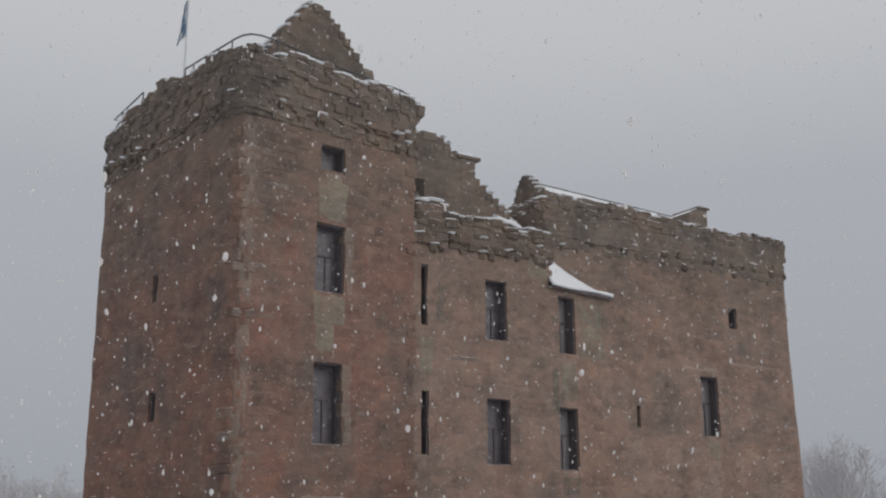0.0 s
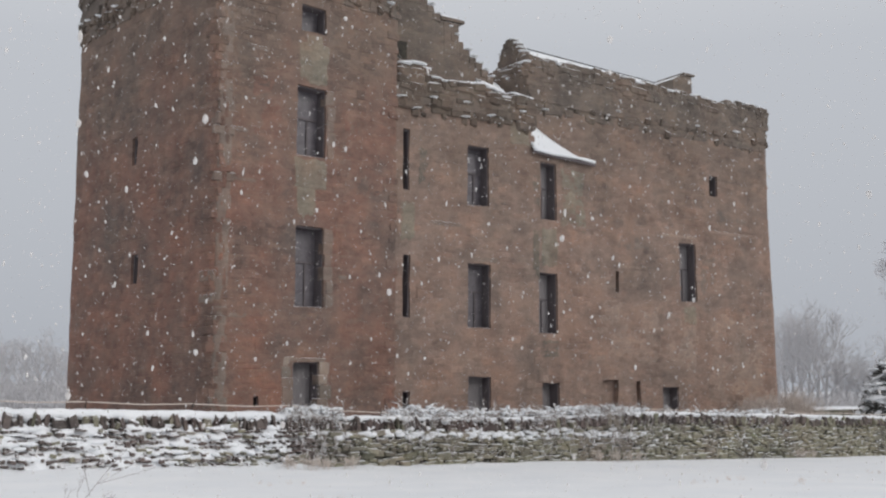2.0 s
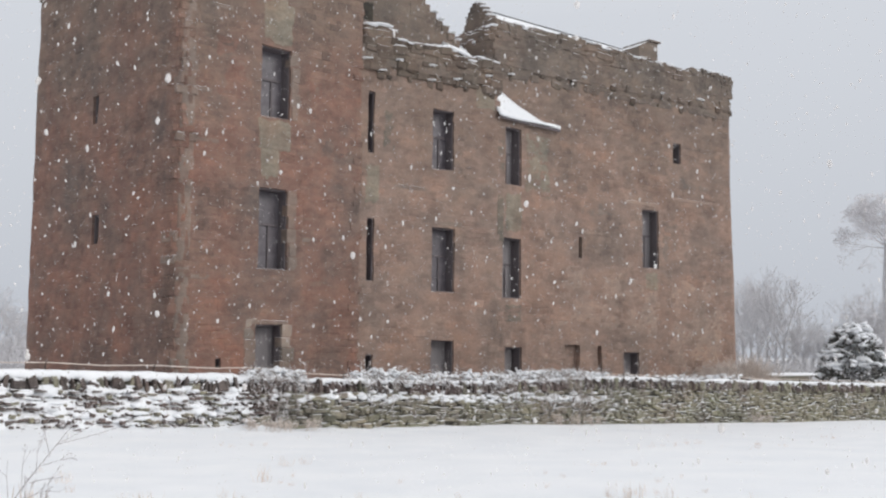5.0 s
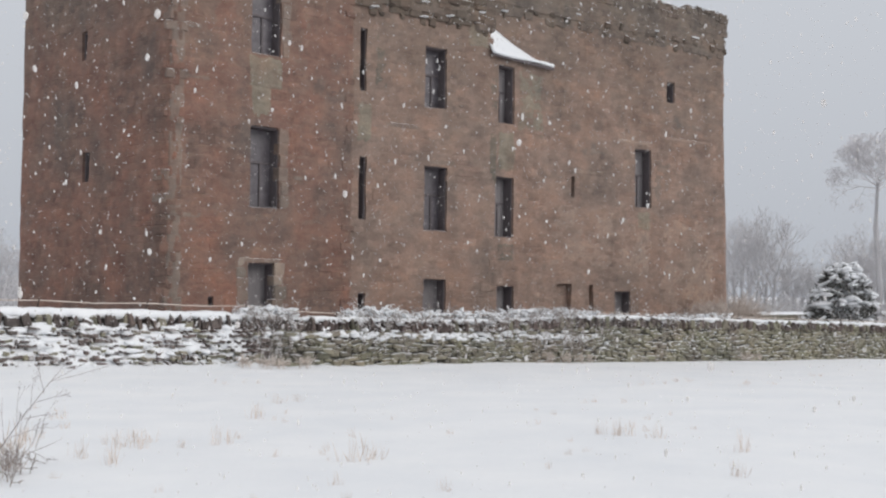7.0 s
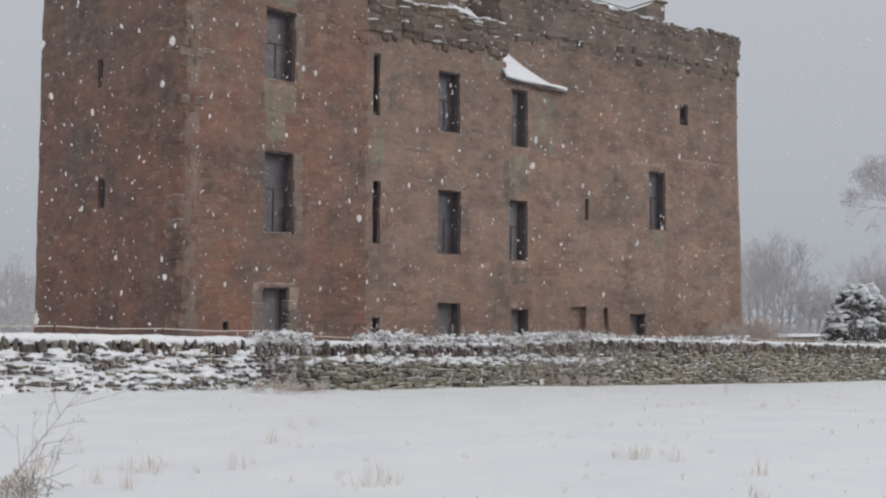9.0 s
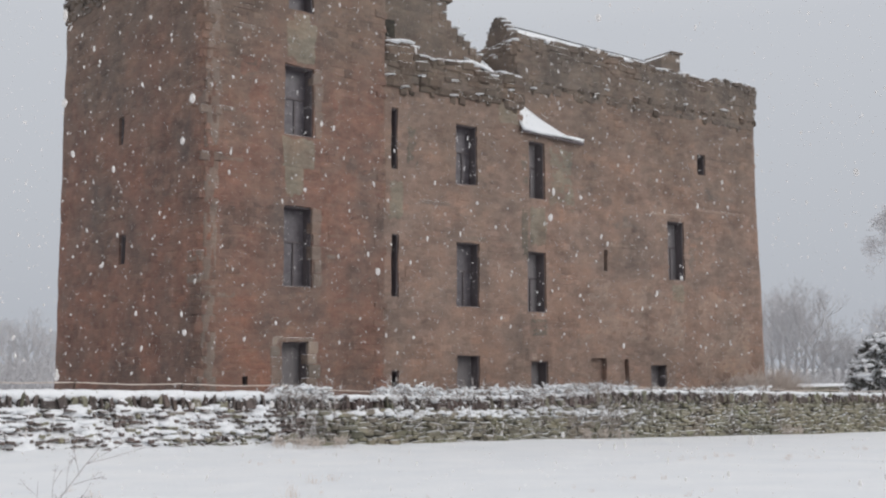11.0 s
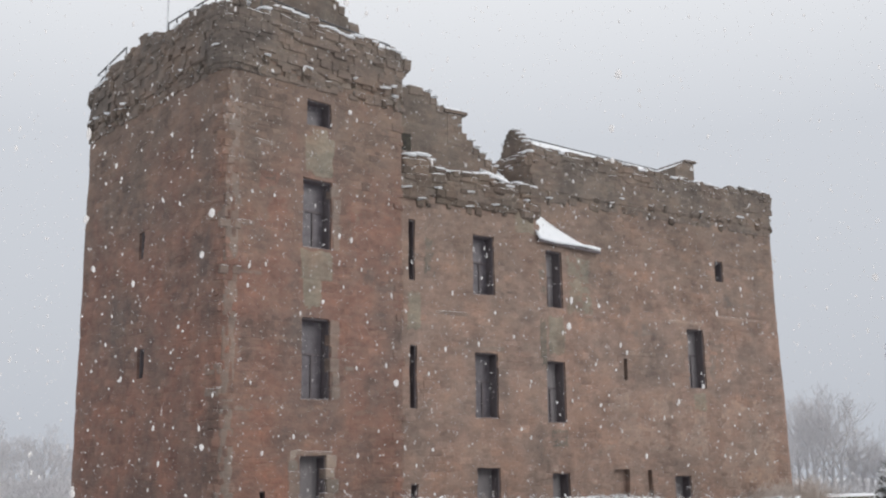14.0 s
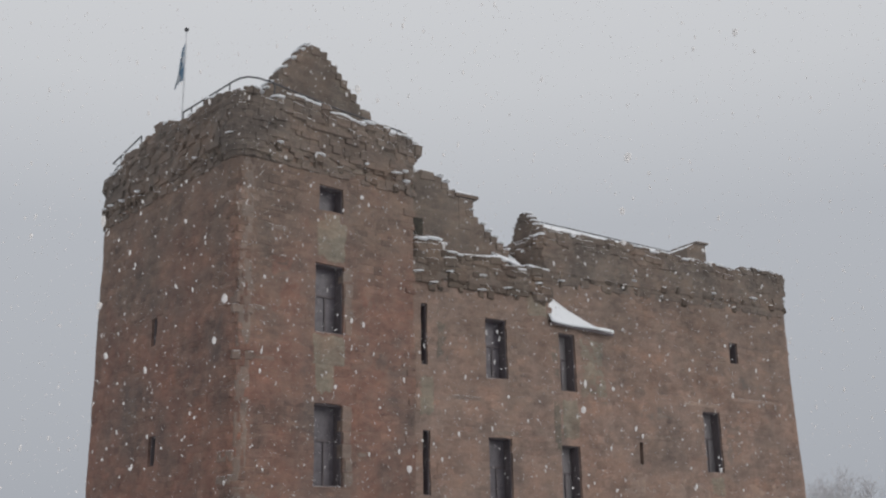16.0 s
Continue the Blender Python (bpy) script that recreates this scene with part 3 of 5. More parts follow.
    gable(t, pose(3.62, 1.25, 0), 2.2, 2.4, 15.5, 17.2, 17.5, 19.78, 0.5, 0.6, 0.24, (0.7, 0.15), STONE_TOP, 1)
    piece("crow_step", STEPS[2], t, pose(5.85, 1.55, 16.4) @ Matrix.Diagonal((0.5, 0.62, 1.42, 1)))
    gable(t, pose(3.65, 8.3, 0), 2.25, 2.4, 15.5, 17.35, 17.55, 19.75, 0.85, 0.6, 0.3, (0.5, 0.3), STONE_TOP, 2)
    snow_roof(t, [[(1.4, 1.9, 16.9), (1.4, 8.2, 16.9), (3.65, 8.2, 19.1), (3.65, 1.9, 19.1)], [(5.9, 1.9, 16.9), (5.9, 8.2, 16.9), (3.65, 8.2, 19.1), (3.65, 1.9, 19.1)]])
    for x in (1.5, 5.5):
        bm = bmesh.new()
        box(bm, x, x + 0.35, 1.9, 8.25, 15.5, 16.95)
        part("garret_wall", bm, STONE_TOP, t)
    # worn quoins up the near corner
    z, i = 0.1, 0
    rnd = random.Random(8)
    while z < 14.4:
        h = rnd.uniform(0.26, 0.42)
        if rnd.random() < 0.22:
            long_side = i % 2
            p = rnd.uniform(0.25, 0.4) * (1 if long_side else -1)
            piece("quoin", rnd.choice(WORN_QUOINS), t, on_wall(at, p, z, 0.008, rnd.uniform(0.4, 0.75), 0.3, h * 0.95))
        z, i = z + h, i + 1
    # dressed margins of the ground-floor opening
    for x0 in (2.74, 4.13):
        z = 0.2
        while z < 2.4:
            h = rnd.uniform(0.28, 0.45)
            piece("quoin", rnd.choice(JAMBS), t, on_wall(at, x0 + rnd.uniform(-0.06, 0.06), z, 0.012, rnd.uniform(0.3, 0.5), 0.34, h * 1.03))
            z += h
    piece("quoin", WORN_QUOINS[0], t, on_wall(at, 3.43, 2.42, 0.012, 1.5, 0.34, 0.14))
    for z0, z1, sd in ((0.6, 4.4, 51), (4.0, 8.2, 52), (8.0, 11.4, 53), (11.2, 14.4, 54)):
        patch(t, at, 0.02, 0.62, z0, z1, sd, 0.035, WORN, "worn_corner")
    patch(t, at, 2.85, 4.2, 11.35, 12.85, 3)
    patch(t, at, 2.8, 4.2, 7.9, 8.95, 7)
    patch(t, at, 2.95, 3.75, 6.9, 8.1, 9, 0.03)
    patch(t, at, 3.2, 3.9, 12.4, 13.05, 5)
    # worn courses that stand out paler, and redder stone beside the windows
    for p0, p1, z0, sd in ((0.5, 1.6, 7.86, 61), (0.9, 1.9, 12.1, 62), (0.55, 1.2, 9.4, 63), (4.6, 5.6, 5.1, 64), (0.5, 1.3, 3.7, 65)):
        patch(t, at, p0, p1, z0, z0 + 0.16, sd, 0.03, WORN, "worn_course")
    for p0, p1, z0, z1, sd in ((4.7, 6.6, 7.3, 10.6, 66), (4.6, 6.9, 2.6, 5.2, 67), (1.2, 2.5, 9.2, 11.4, 68)):
        patch(t, at, p0, p1, z0, z1, sd, 0.024, RUST, "red_stonework")
    # splayed jambs in grey dressed stone
    for z0, z1 in ((9.0, 11.27), (4.15, 6.7)):
        z = z0
        while z < z1 - 0.1:
            h = min(rnd.uniform(0.3, 0.5), z1 - z)
            piece("quoin", rnd.choice(WORN_QUOINS), t, on_wall(at, 4.22 + rnd.uniform(-0.04, 0.05), z, 0.018, rnd.uniform(0.26, 0.4), 0.3, h))
            z += h
    return t


west_tower()


def joining_range():
    t = thing("joining_range", R_M, "brown sandstone range between two towers, snow on its broken parapet", "castle range")

    def at(p):
        return Vector((p, 0, 0)), Vector((0, 1, 0))
    holes = [(0.17, 0.42, 8.43, 10.57), (0.16, 0.46, 4.0, 6.18), (0.2, 0.48, 0.9, 1.5), (2.87, 3.82, 8.15, 10.34), (2.87, 3.88, 3.75, 6.05), (2.89, 3.88, 0.2, 2.04)]
    bm = bmesh.new()
    sheet(bm, lambda p, z, dd: Vector((p, dd, z)), -0.3, 5.8, -1.8, 11.6, holes, 0.52)
    sheet(bm, lambda p, z, dd: Vector((5.8 - dd, p, z)), 0.0, 0.9, -1.8, 11.6, [], 0.3)
    bmesh.ops.remove_doubles(bm, verts=bm.verts[:], dist=0.002)
    rough_up(bm, 0.03, 1.1)
    rough_up(bm, 0.018, 4.5, 3.0)
    part("wall", bm, STONE_E, t)
    for i, (a, b, z0, z1) in enumerate(holes):
        window(t, at, a, b, z0, z1, 0.46, transom=i in (3, 4), mullion=i in (3, 4), sill=i in (3, 4), glass=PALE_PANE if i == 5 else None)
    # body behind the front, and its back
    bm = bmesh.new()
    box(bm, 0.0, 6.2, 0.75, 6.5, -1.8, 12.0)
    part("rear_wall", bm, STONE_E, t)
    bm = bmesh.new()
    sheet(bm, lambda p, z, dd: Vector((p, dd - 0.1, z)), -0.2, 5.85, 11.55, 12.2, [], 0.3)
    sheet(bm, lambda p, z, dd: Vector((p, 0.4, z)), -0.2, 5.85, 11.55, 12.2, [], 0.3)
    rough_up(bm, 0.05, 1.3)
    part("parapet", bm, STONE_TOP, t)

    facing(t, at, 0.0, 5.8, -0.8, 11.5, holes, FACE_E, 35, out=0.002, fill=1.06)
    facing(t, at, 0.0, 5.8, 11.3, 12.3, [], FACE_MOSS, 37, out=0.1, slack=0.055, fill=1.25, course=(0.14, 0.26), width=(0.2, 0.5))

    def top(p):
        return 12.84 if p < 1.2 else 12.46 + 0.06 * math.sin(p * 2.3)
    battlement(t, at, 0.0, 5.8, 11.5, 12.1, top, 0.13, 1.0, 0.42, seed=9, rows=2, stones=MOSS_BLOCKS)
    for p in (5.62, 5.75):
        piece("parapet_stone", BLOCKS[1], t, on_wall(at, p, 11.2, 0.16, 0.5, 0.7, 1.3))
    gable(t, pose(1.25, 1.2, 0), 1.1, 3.65, 11.9, 15.6, 13.35, 16.15, 0.75, 0.55, 0.23, (0.2, 0.9), STONE_TOP, 4)
    # no hole is cut here; a dark block gives its shade
    bm = bmesh.new()
    box(bm, 0.5, 1.0, 1.17, 1.3, 13.5, 14.15)
    part("opening", bm, WALL_CORE, t, "dark block painted as the shade in a small gable opening")
    bm = bmesh.new()
    box(bm, 0, 0.72, 0, 0.6, 0, 1.3)
    bmesh.ops.bevel(bm, geom=bm.edges[:], offset=0.04, segments=1, affect="EDGES")
    ch = part("chimney", bm, STONE_TOP, t, "square stone chimney with a flat cope")
    ch.matrix_basis = pose(2.6, 1.185, 14.0)
    bm = bmesh.new()
    box(bm, -0.12, 0.92, -0.06, 0.68, 1.3, 1.42)
    part("cope", bm, STONE_TOP, ch)
    bm = bmesh.new()
    box(bm, -0.1, 0.6, -0.04, 0.66, 1.424, 1.5)
    bmesh.ops.bevel(bm, geom=bm.edges[:], offset=0.03, segments=1, affect="EDGES")
    part("snow_cap", bm, SNOW, ch)
    snow_roof(t, [[(1.2, 1.8, 15.6), (1.2, 6.4, 15.6), (4.9, 6.4, 13.2), (4.9, 1.8, 13.2)], [(0.2, 1.8, 14.9), (0.2, 6.4, 14.9), (1.2, 6.4, 15.6), (1.2, 1.8, 15.6)],
                  [(3.8, 0.5, 12.9), (4.95, 0.5, 12.6), (5.9, 2.6, 13.72), (4.6, 2.6, 13.78)]], 0.1)
    gable(t, pose(1.25, 5.75, 0), 1.1, 3.65, 11.9, 15.6, 13.35, 16.15, 0.75, 0.55, 0.25, (0.2, 0.8), STONE_TOP, 5)
    bm = bmesh.new()
    box(bm, 4.3, 4.8, 1.7, 5.8, 11.9, 13.2)
    part("garret_wall", bm, STONE_TOP, t)
    bm = bmesh.new()
    box(bm, 0.1, 5.75, 0.45, 6.5, 12.004, 12.12)
    part("wall_walk", bm, SNOW, t, "snow-covered wall walk")
    bm = bmesh.new()
    tube(bm, [(5.75, 1.5, 13.62), (6.1, 1.5, 13.76), (6.4, 1.5, 13.86), (6.85, 1.5, 14.1)], 0.045, 6)
    part("raking_cope", bm, SNOW, t, "snow lying on a raking cope")
    patch(t, at, 0.05, 0.7, 6.6, 8.2, 11, 0.03)
    patch(t, at, 4.7, 5.75, 10.6, 11.5, 12, 0.04)
    # the dark upright strip of a blocked-up window beside the slit
    patch(t, at, 0.75, 1.35, 8.45, 10.6, 13, 0.02, DAMP, "damp_stain")
    patch(t, at, 2.4, 4.3, 6.12, 6.3, 15, 0.03, WORN, "worn_course")
    patch(t, at, 1.0, 2.7, 7.3, 7.46, 16, 0.03, WORN, "worn_course")
    # the broken stub that ends the parapet over the stair
    for k, (p, z, wd, ht) in enumerate(((5.3, 11.15, 0.5, 0.35), (5.6, 11.4, 0.55, 0.4), (5.66, 11.75, 0.5, 0.4), (5.6, 12.1, 0.62, 0.36))):
        piece("parapet_stone", BLOCKS[k], t, on_wall(at, p, z, 0.17, wd, 0.8, ht))
    piece("snow_cap", CAPS[1], t, on_wall(at, 5.58, 12.43, 0.18, 0.7, 0.8, 0.1))
    return t


joining_range()


def east_tower():
    t = thing("east_tower", R_M @ pose(5.95, 0.6, 0), "broad brown sandstone tower house with corbelled parapet and snowy roof", "castle tower")
    w, d = 13.9, 6.8
    at = round_plan(w, d, 0.25)
    o = 5.95
    holes = [(14.06 - o, 15.04 - o, 5.22, 7.69), (15.98 - o, 16.48 - o, 9.85, 10.75), (10.46 - o, 10.65 - o, 5.42, 6.27), (9.69 - o, 10.5 - o, -0.2, 1.96), (11.48 - o, 11.73 - o, 0.6, 1.92), (12.93 - o, 13.85 - o, 0.0, 1.69)]
    total = 2 * (w + d)
    behind = [(0.27, 1.45, 7.8, 10.3), (0.27, 1.45, 3.5, 6.1), (0.27, 1.45, 0.1, 1.95)]
    bm = shell(at, total, -2.0, 13.1, holes + behind, 0.52, start=-d)
    for v in bm.verts:
        if v.co.x > 13:
            v.co.x += max(0.0, 9 - v.co.z) * 0.031
    part("wall", bm, STONE_E, t)
    for i, (a, b, z0, z1) in enumerate(holes):
        if i in (2, 3, 4):
            bm = bmesh.new()
            sheet(bm, lambda p, z, dd: Vector((p, 0.24 + dd, z)), a - 0.05, b + 0.05, z0 - 0.05, z1 + 0.05, [], 0.1, 0.15)
            rough_up(bm, 0.03, 3.0)
            part("blocking", bm, STONE_E, t, "opening blocked with rubble")
        else:
            window(t, at, a, b, z0, z1, 0.46, transom=i == 0, mullion=i == 0, sill=i < 2, glass=PALE_PANE)
    part("parapet", shell(at, total, 12.6, 13.75, [], 0.3, out=0.05, start=-d, rough=0.06), STONE_TOP, t)

    facing(t, at, 0.2, w - 0.35, -1.2, 12.4, holes + behind, FACE_E, 39, out=0.002, fill=1.06)
    facing(t, at, 0.2, w - 0.35, 12.2, 12.6, [], FACE_TOP, 40, out=0.03, slack=0.025, fill=1.3, course=(0.14, 0.26), width=(0.2, 0.5))
    facing(t, at, 0.15, w - 0.15, 12.66, 13.8, [], FACE_TOP, 41, out=0.068, slack=0.02, fill=1.3, course=(0.14, 0.26), width=(0.2, 0.5))

    def top(p):
        return 14.12 + (0.2 * min(1.0, (8.9 - p) / 4) if 0.2 < p < 8.9 else 0) + (0.08 if p > 11 else 0) + 0.12 * noise.noise(Vector((p * 0.5, 7, 0)))
    battlement(t, at, -d, w, 12.5, 13.65, top, 0.075, 0.3, 0.7, seed=12, corners=(-d, 0, w), ragged=0.045, rows=2)
    battlement(t, at, w, w + d + w, 12.42, 13.65, lambda p: 14.1, 0.13, 0.3, 0.9, seed=13, coarse=2.2)
    bm = bmesh.new()
    box(bm, 0.3, w - 0.3, 0.3, d - 0.3, 13.0, 13.3)
    part("wall_walk", bm, SNOW, t, "snow-covered wall walk")
    # west gable stands across the tower; its plane runs from front to back
    gable(t, pose(1.8, 3.05, 0, 0, 0, 90), 1.95, 1.12, 13.0, 14.35, 14.3, 16.12, 0.24, 0.36, 0.22, (0.9, 0.1), STONE_TOP, 6)
    gable(t, pose(12.6, 3.1, 0, 0, 0, 90), 1.85, 1.85, 13.0, 14.0, 14.0, 14.7, 0.5, 0.55, 0.25, (0.8, 0.2), STONE_TOP, 7)
    snow_roof(t, [[(1.5, 1.2, 13.7), (12.3, 1.2, 13.6), (12.3, 3.1, 15.36), (1.5, 3.1, 15.76)], [(1.5, 5.0, 13.7), (12.3, 5.0, 13.6), (12.3, 3.1, 15.36), (1.5, 3.1, 15.76)]])
    bm = bmesh.new()
    prof = [(0.55, 13.2), (1.7, 13.2), (1.7, 15.56), (1.15, 15.6), (0.55, 15.28)]
    f = [bm.verts.new((x, 0, z)) for x, z in prof]
    b = [bm.verts.new((x, 1.5, z)) for x, z in prof]
    bm.faces.new(f)
    bm.faces.new(b[::-1])
    for i in range(5):
        bm.faces.new((f[(i + 1) % 5], f[i], b[i], b[(i + 1) % 5]))
    cap = part("caphouse", bm, STONE_TOP, t, "small stone caphouse with a thin projecting cope")
    cap.matrix_basis = pose(8.85, 1.35, 0)
    bm = bmesh.new()
    box(bm, 1.1, 1.84, -0.1, 1.6, 15.562, 15.66)
    bmesh.ops.bevel(bm, geom=bm.edges[:], offset=0.02, segments=1, affect="EDGES")
    part("cope", bm, STONE_TOP, cap)
    bm = bmesh.new()
    tube(bm, [(1.9, 3.1, 15.93), (12.3, 3.1, 15.54)], 0.022, 6)
    part("ridge", bm, WALL_CORE, t, "thin dark ridge line above the snow")
    for p0, p1, z0, z1, sd in ((3.2, 7.3, 2.4, 5.3, 21), (7.0, 9.2, 2.0, 4.9, 22), (9.4, 13.4, 0.6, 5.2, 23)):
        patch(t, at, p0, p1, z0, z1, sd, 0.024, BUFF, "pale_harling")
    for p0, p1, z0, z1, sd in ((9.3, 10.4, 5.2, 7.4, 24), (10.2, 12.6, 8.7, 9.6, 25), (4.4, 6.6, 7.0, 8.6, 26)):
        patch(t, at, p0, p1, z0, z1, sd, 0.022, WORN, "grey_stonework")
    for p0, p1, z0, sd in ((6.6, 9.3, 7.85, 27), (9.6, 13.2, 8.2, 28), (4.7, 6.4, 6.4, 29)):
        patch(t, at, p0, p1, z0, z0 + 0.17, sd, 0.03, BUFF, "worn_course")
    patch(t, at, 8.2, 9.1, 4.2, 5.1, 21, 0.03)
    return t


east_tower()


def stair_infill():
    t = thing("stair_infill", R_M, "narrow sandstone stair block under a snowy curved lean-to roof", "stair block")
    a, b = Vector((5.8, 0.02, 0)), Vector((9.3, 0.62, 0))
    u = (b - a).normalized()
    n = Vector((-u.y, u.x, 0))

    def at(p):
        return a + u * (p - 5.8), n
    holes = [(6.3, 7.22, 7.95, 10.16), (6.15, 7.22, 3.65, 5.93), (6.3, 7.28, 0.2, 1.83)]
    bm = bmesh.new()
    sheet(bm, lambda p, z, dd: at(p)[0] + n * dd + Vector((0, 0, z)), 5.8, 9.32, -1.9, 10.5, holes, 0.52)
    rough_up(bm, 0.02, 1.1)
    part("wall", bm, STONE_E, t)
    for i, (p0, p1, z0, z1) in enumerate(holes):
        window(t, at, p0, p1, z0, z1, 0.46, i < 2, i < 2, i < 2, PALE_PANE)
    facing(t, at, 5.8, 9.3, -1.0, 10.4, holes, FACE_E, 43)
    patch(t, at, 6.3, 7.3, 6.1, 7.75, 31)
    patch(t, at, 7.35, 9.0, 7.6, 10.3, 33, 0.025)
    patch(t, at, 5.82, 6.25, 5.6, 7.7, 34, 0.03, DAMP, "damp_stain")
    patch(t, at, 5.85, 6.28, 8.2, 10.2, 35, 0.02, DAMP, "damp_stain")
    patch(t, at, 6.3, 7.3, 2.7, 3.5, 36, 0.02, DAMP, "damp_stain")
    # bell-cast lean-to: eave along the block's face, its top dying into the tower wall
    bm = bmesh.new()
    k = 16
    top, low = [], []
    for i in range(k + 1):
        f = i / k
        e = a.lerp(b, f * 1.02 - 0.02) - n * 0.22 + Vector((0, 0, 10.46 - 0.03 * math.sin(f * 6)))
        h = Vector((5.82 + 3.45 * f, 0.62, 10.46 + 1.45 * (1 - f) ** 1.4))
        row_t, row_l = [], []
        for j in range(7):
            g = j / 6
            p = e.lerp(h, g) - Vector((0, 0, 0.12 * math.sin(g * math.pi) * (1 - f)))
            row_t.append(bm.verts.new(p + Vector((0, 0, 0.11 + 0.02 * noise.noise(p * 2)))))
            row_l.append(bm.verts.new(p))
        top.append(row_t)
        low.append(row_l)
    for i in range(k):
        for j in range(6):
            bm.faces.new((top[i][j], top[i + 1][j], top[i + 1][j + 1], top[i][j + 1]))
            bm.faces.new((low[i][j + 1], low[i + 1][j + 1], low[i + 1][j], low[i][j]))
        bm.faces.new((top[i][0], low[i][0], low[i + 1][0], top[i + 1][0]))
        bm.faces.new((top[i][6], top[i + 1][6], low[i + 1][6], low[i][6]))
    for g in (0, k):
        for j in range(6):
            bm.faces.new((top[g][j], top[g][j + 1], low[g][j + 1], low[g][j]))
    bmesh.ops.recalc_face_normals(bm, faces=bm.faces[:])
    part("roof", bm, SNOW, t, "curved lean-to roof thick with snow", True)
    bm = bmesh.new()
    tube(bm, [a - n * 0.17 + Vector((-0.05, 0, 10.42)), b - n * 0.17 + Vector((0, 0, 10.4))], 0.05, 6)
    part("eaves_board", bm, OAK, t)


stair_infill()


# ---- on the west tower's roof ----
def railing():
    t = thing("roof_railing", W_M, "thin dark iron safety railing round the tower roof", "railing", "roof railings")
    path = [(0.35, 4.75, 16.8), (0.3, 4.7, 17.46), (0.3, 1.2, 17.35), (0.36, 0.8, 17.35), (0.5, 0.52, 17.34), (0.8, 0.36, 17.32), (1.2, 0.3, 17.29), (4.0, 0.35, 17.06), (6.7, 0.35, 16.94), (6.95, 0.4, 16.9), (6.98, 0.5, 16.2)]
    bm = bmesh.new()
    tube(bm, path, 0.03, 6)
    part("top_rail", bm, IRON, t)
    for x, y, z in ((0.32, 4.1, 17.44), (0.32, 3.2, 17.41), (0.32, 2.3, 17.38), (0.32, 1.4, 17.36), (1.4, 0.32, 17.27), (2.6, 0.34, 17.17), (4.2, 0.35, 17.05), (5.6, 0.35, 16.99), (6.6, 0.35, 16.94)):
        bm = bmesh.new()
        tube(bm, [(x, y, 15.6), (x, y, z)], 0.028, 6)
        part("post", bm, IRON, t)
    t = thing("roof_railing", W_M, "thin dark iron safety railing round the tower roof", "railing", "roof railings")
    bm = bmesh.new()
    tube(bm, [(0.2, 7.85, 17.56), (0.2, 10.35, 17.2), (0.2, 9.75, 16.98), (0.2, 10.45, 16.7)], 0.032, 6)
    part("top_rail", bm, IRON, t)
    for y, z in ((7.85, 17.56), (9.6, 17.31)):
        bm = bmesh.new()
        tube(bm, [(0.2, y, 15.6), (0.2, y, z)], 0.028, 6)
        part("post", bm, IRON, t)


railing()


def flagpole():
    t = thing("flagpole", W_M @ pose(1.0, 6.2, 15.65), "white flagpole with a limp blue and white flag", "flagpole")
    bm = bmesh.new()
    tube(bm, [(0, 0, 0), (0, 0, 5.9)], 0.05, 8, 0.6)
    part("pole", bm, POLE, t)
    bm = bmesh.new()
    bmesh.ops.create_uvsphere(bm, u_segments=10, v_segments=6, radius=0.09, matrix=pose(0, 0, 5.94))
    part("finial", bm, IRON, t)
    m, n, l, b = material("flag_cloth", 0.9)
    st = nz(n, l, 1.3, 2.0, 0.5, (3, 3, 0.8))
    l.new(ramped(n, l, st.outputs[0], [(0.0, (0.13, 0.22, 0.32)), (0.53, (0.17, 0.27, 0.37)), (0.57, (0.58, 0.61, 0.64))]), b.inputs["Base Color"])
    bm = bmesh.new()
    nu, nv = 16, 14
    vs = []
    for i in range(nu + 1):
        u = i / nu
        row = []
        for j in range(nv + 1):
            v = j / nv
            x = -0.06 - (0.22 + 0.62 * v) * u * (1 - 0.35 * u)
            y = 0.10 * math.sin(u * 11 + v * 2.0) * u
            z = 5.35 - 0.1 * u - v * (1.55 + 0.5 * u) - 0.25 * u * (1 - v)
            row.append(bm.verts.new((x * 0.8, y + x * 0.4, z)))
        vs.append(row)
    for i in range(nu):
        for j in range(nv):
            bm.faces.new((vs[i][j], vs[i + 1][j], vs[i + 1][j + 1], vs[i][j + 1]))
    bmesh.ops.solidify(bm, geom=bm.faces[:], thickness=0.012)
    part("flag", bm, m, t, "limp blue flag with white bands", True)


flagpole()


# ---- drystone boundary wall ----
def wall_base(s):
    return -0.16 - 0.0245 * (s + 6.3)


def wall_rise(s):
    """The far stretch of the field wall stands higher."""
    f = min(1.0, max(0.0, (s - 6.0) / 8.0))
    return 0.26 * f * f * (3 - 2 * f)


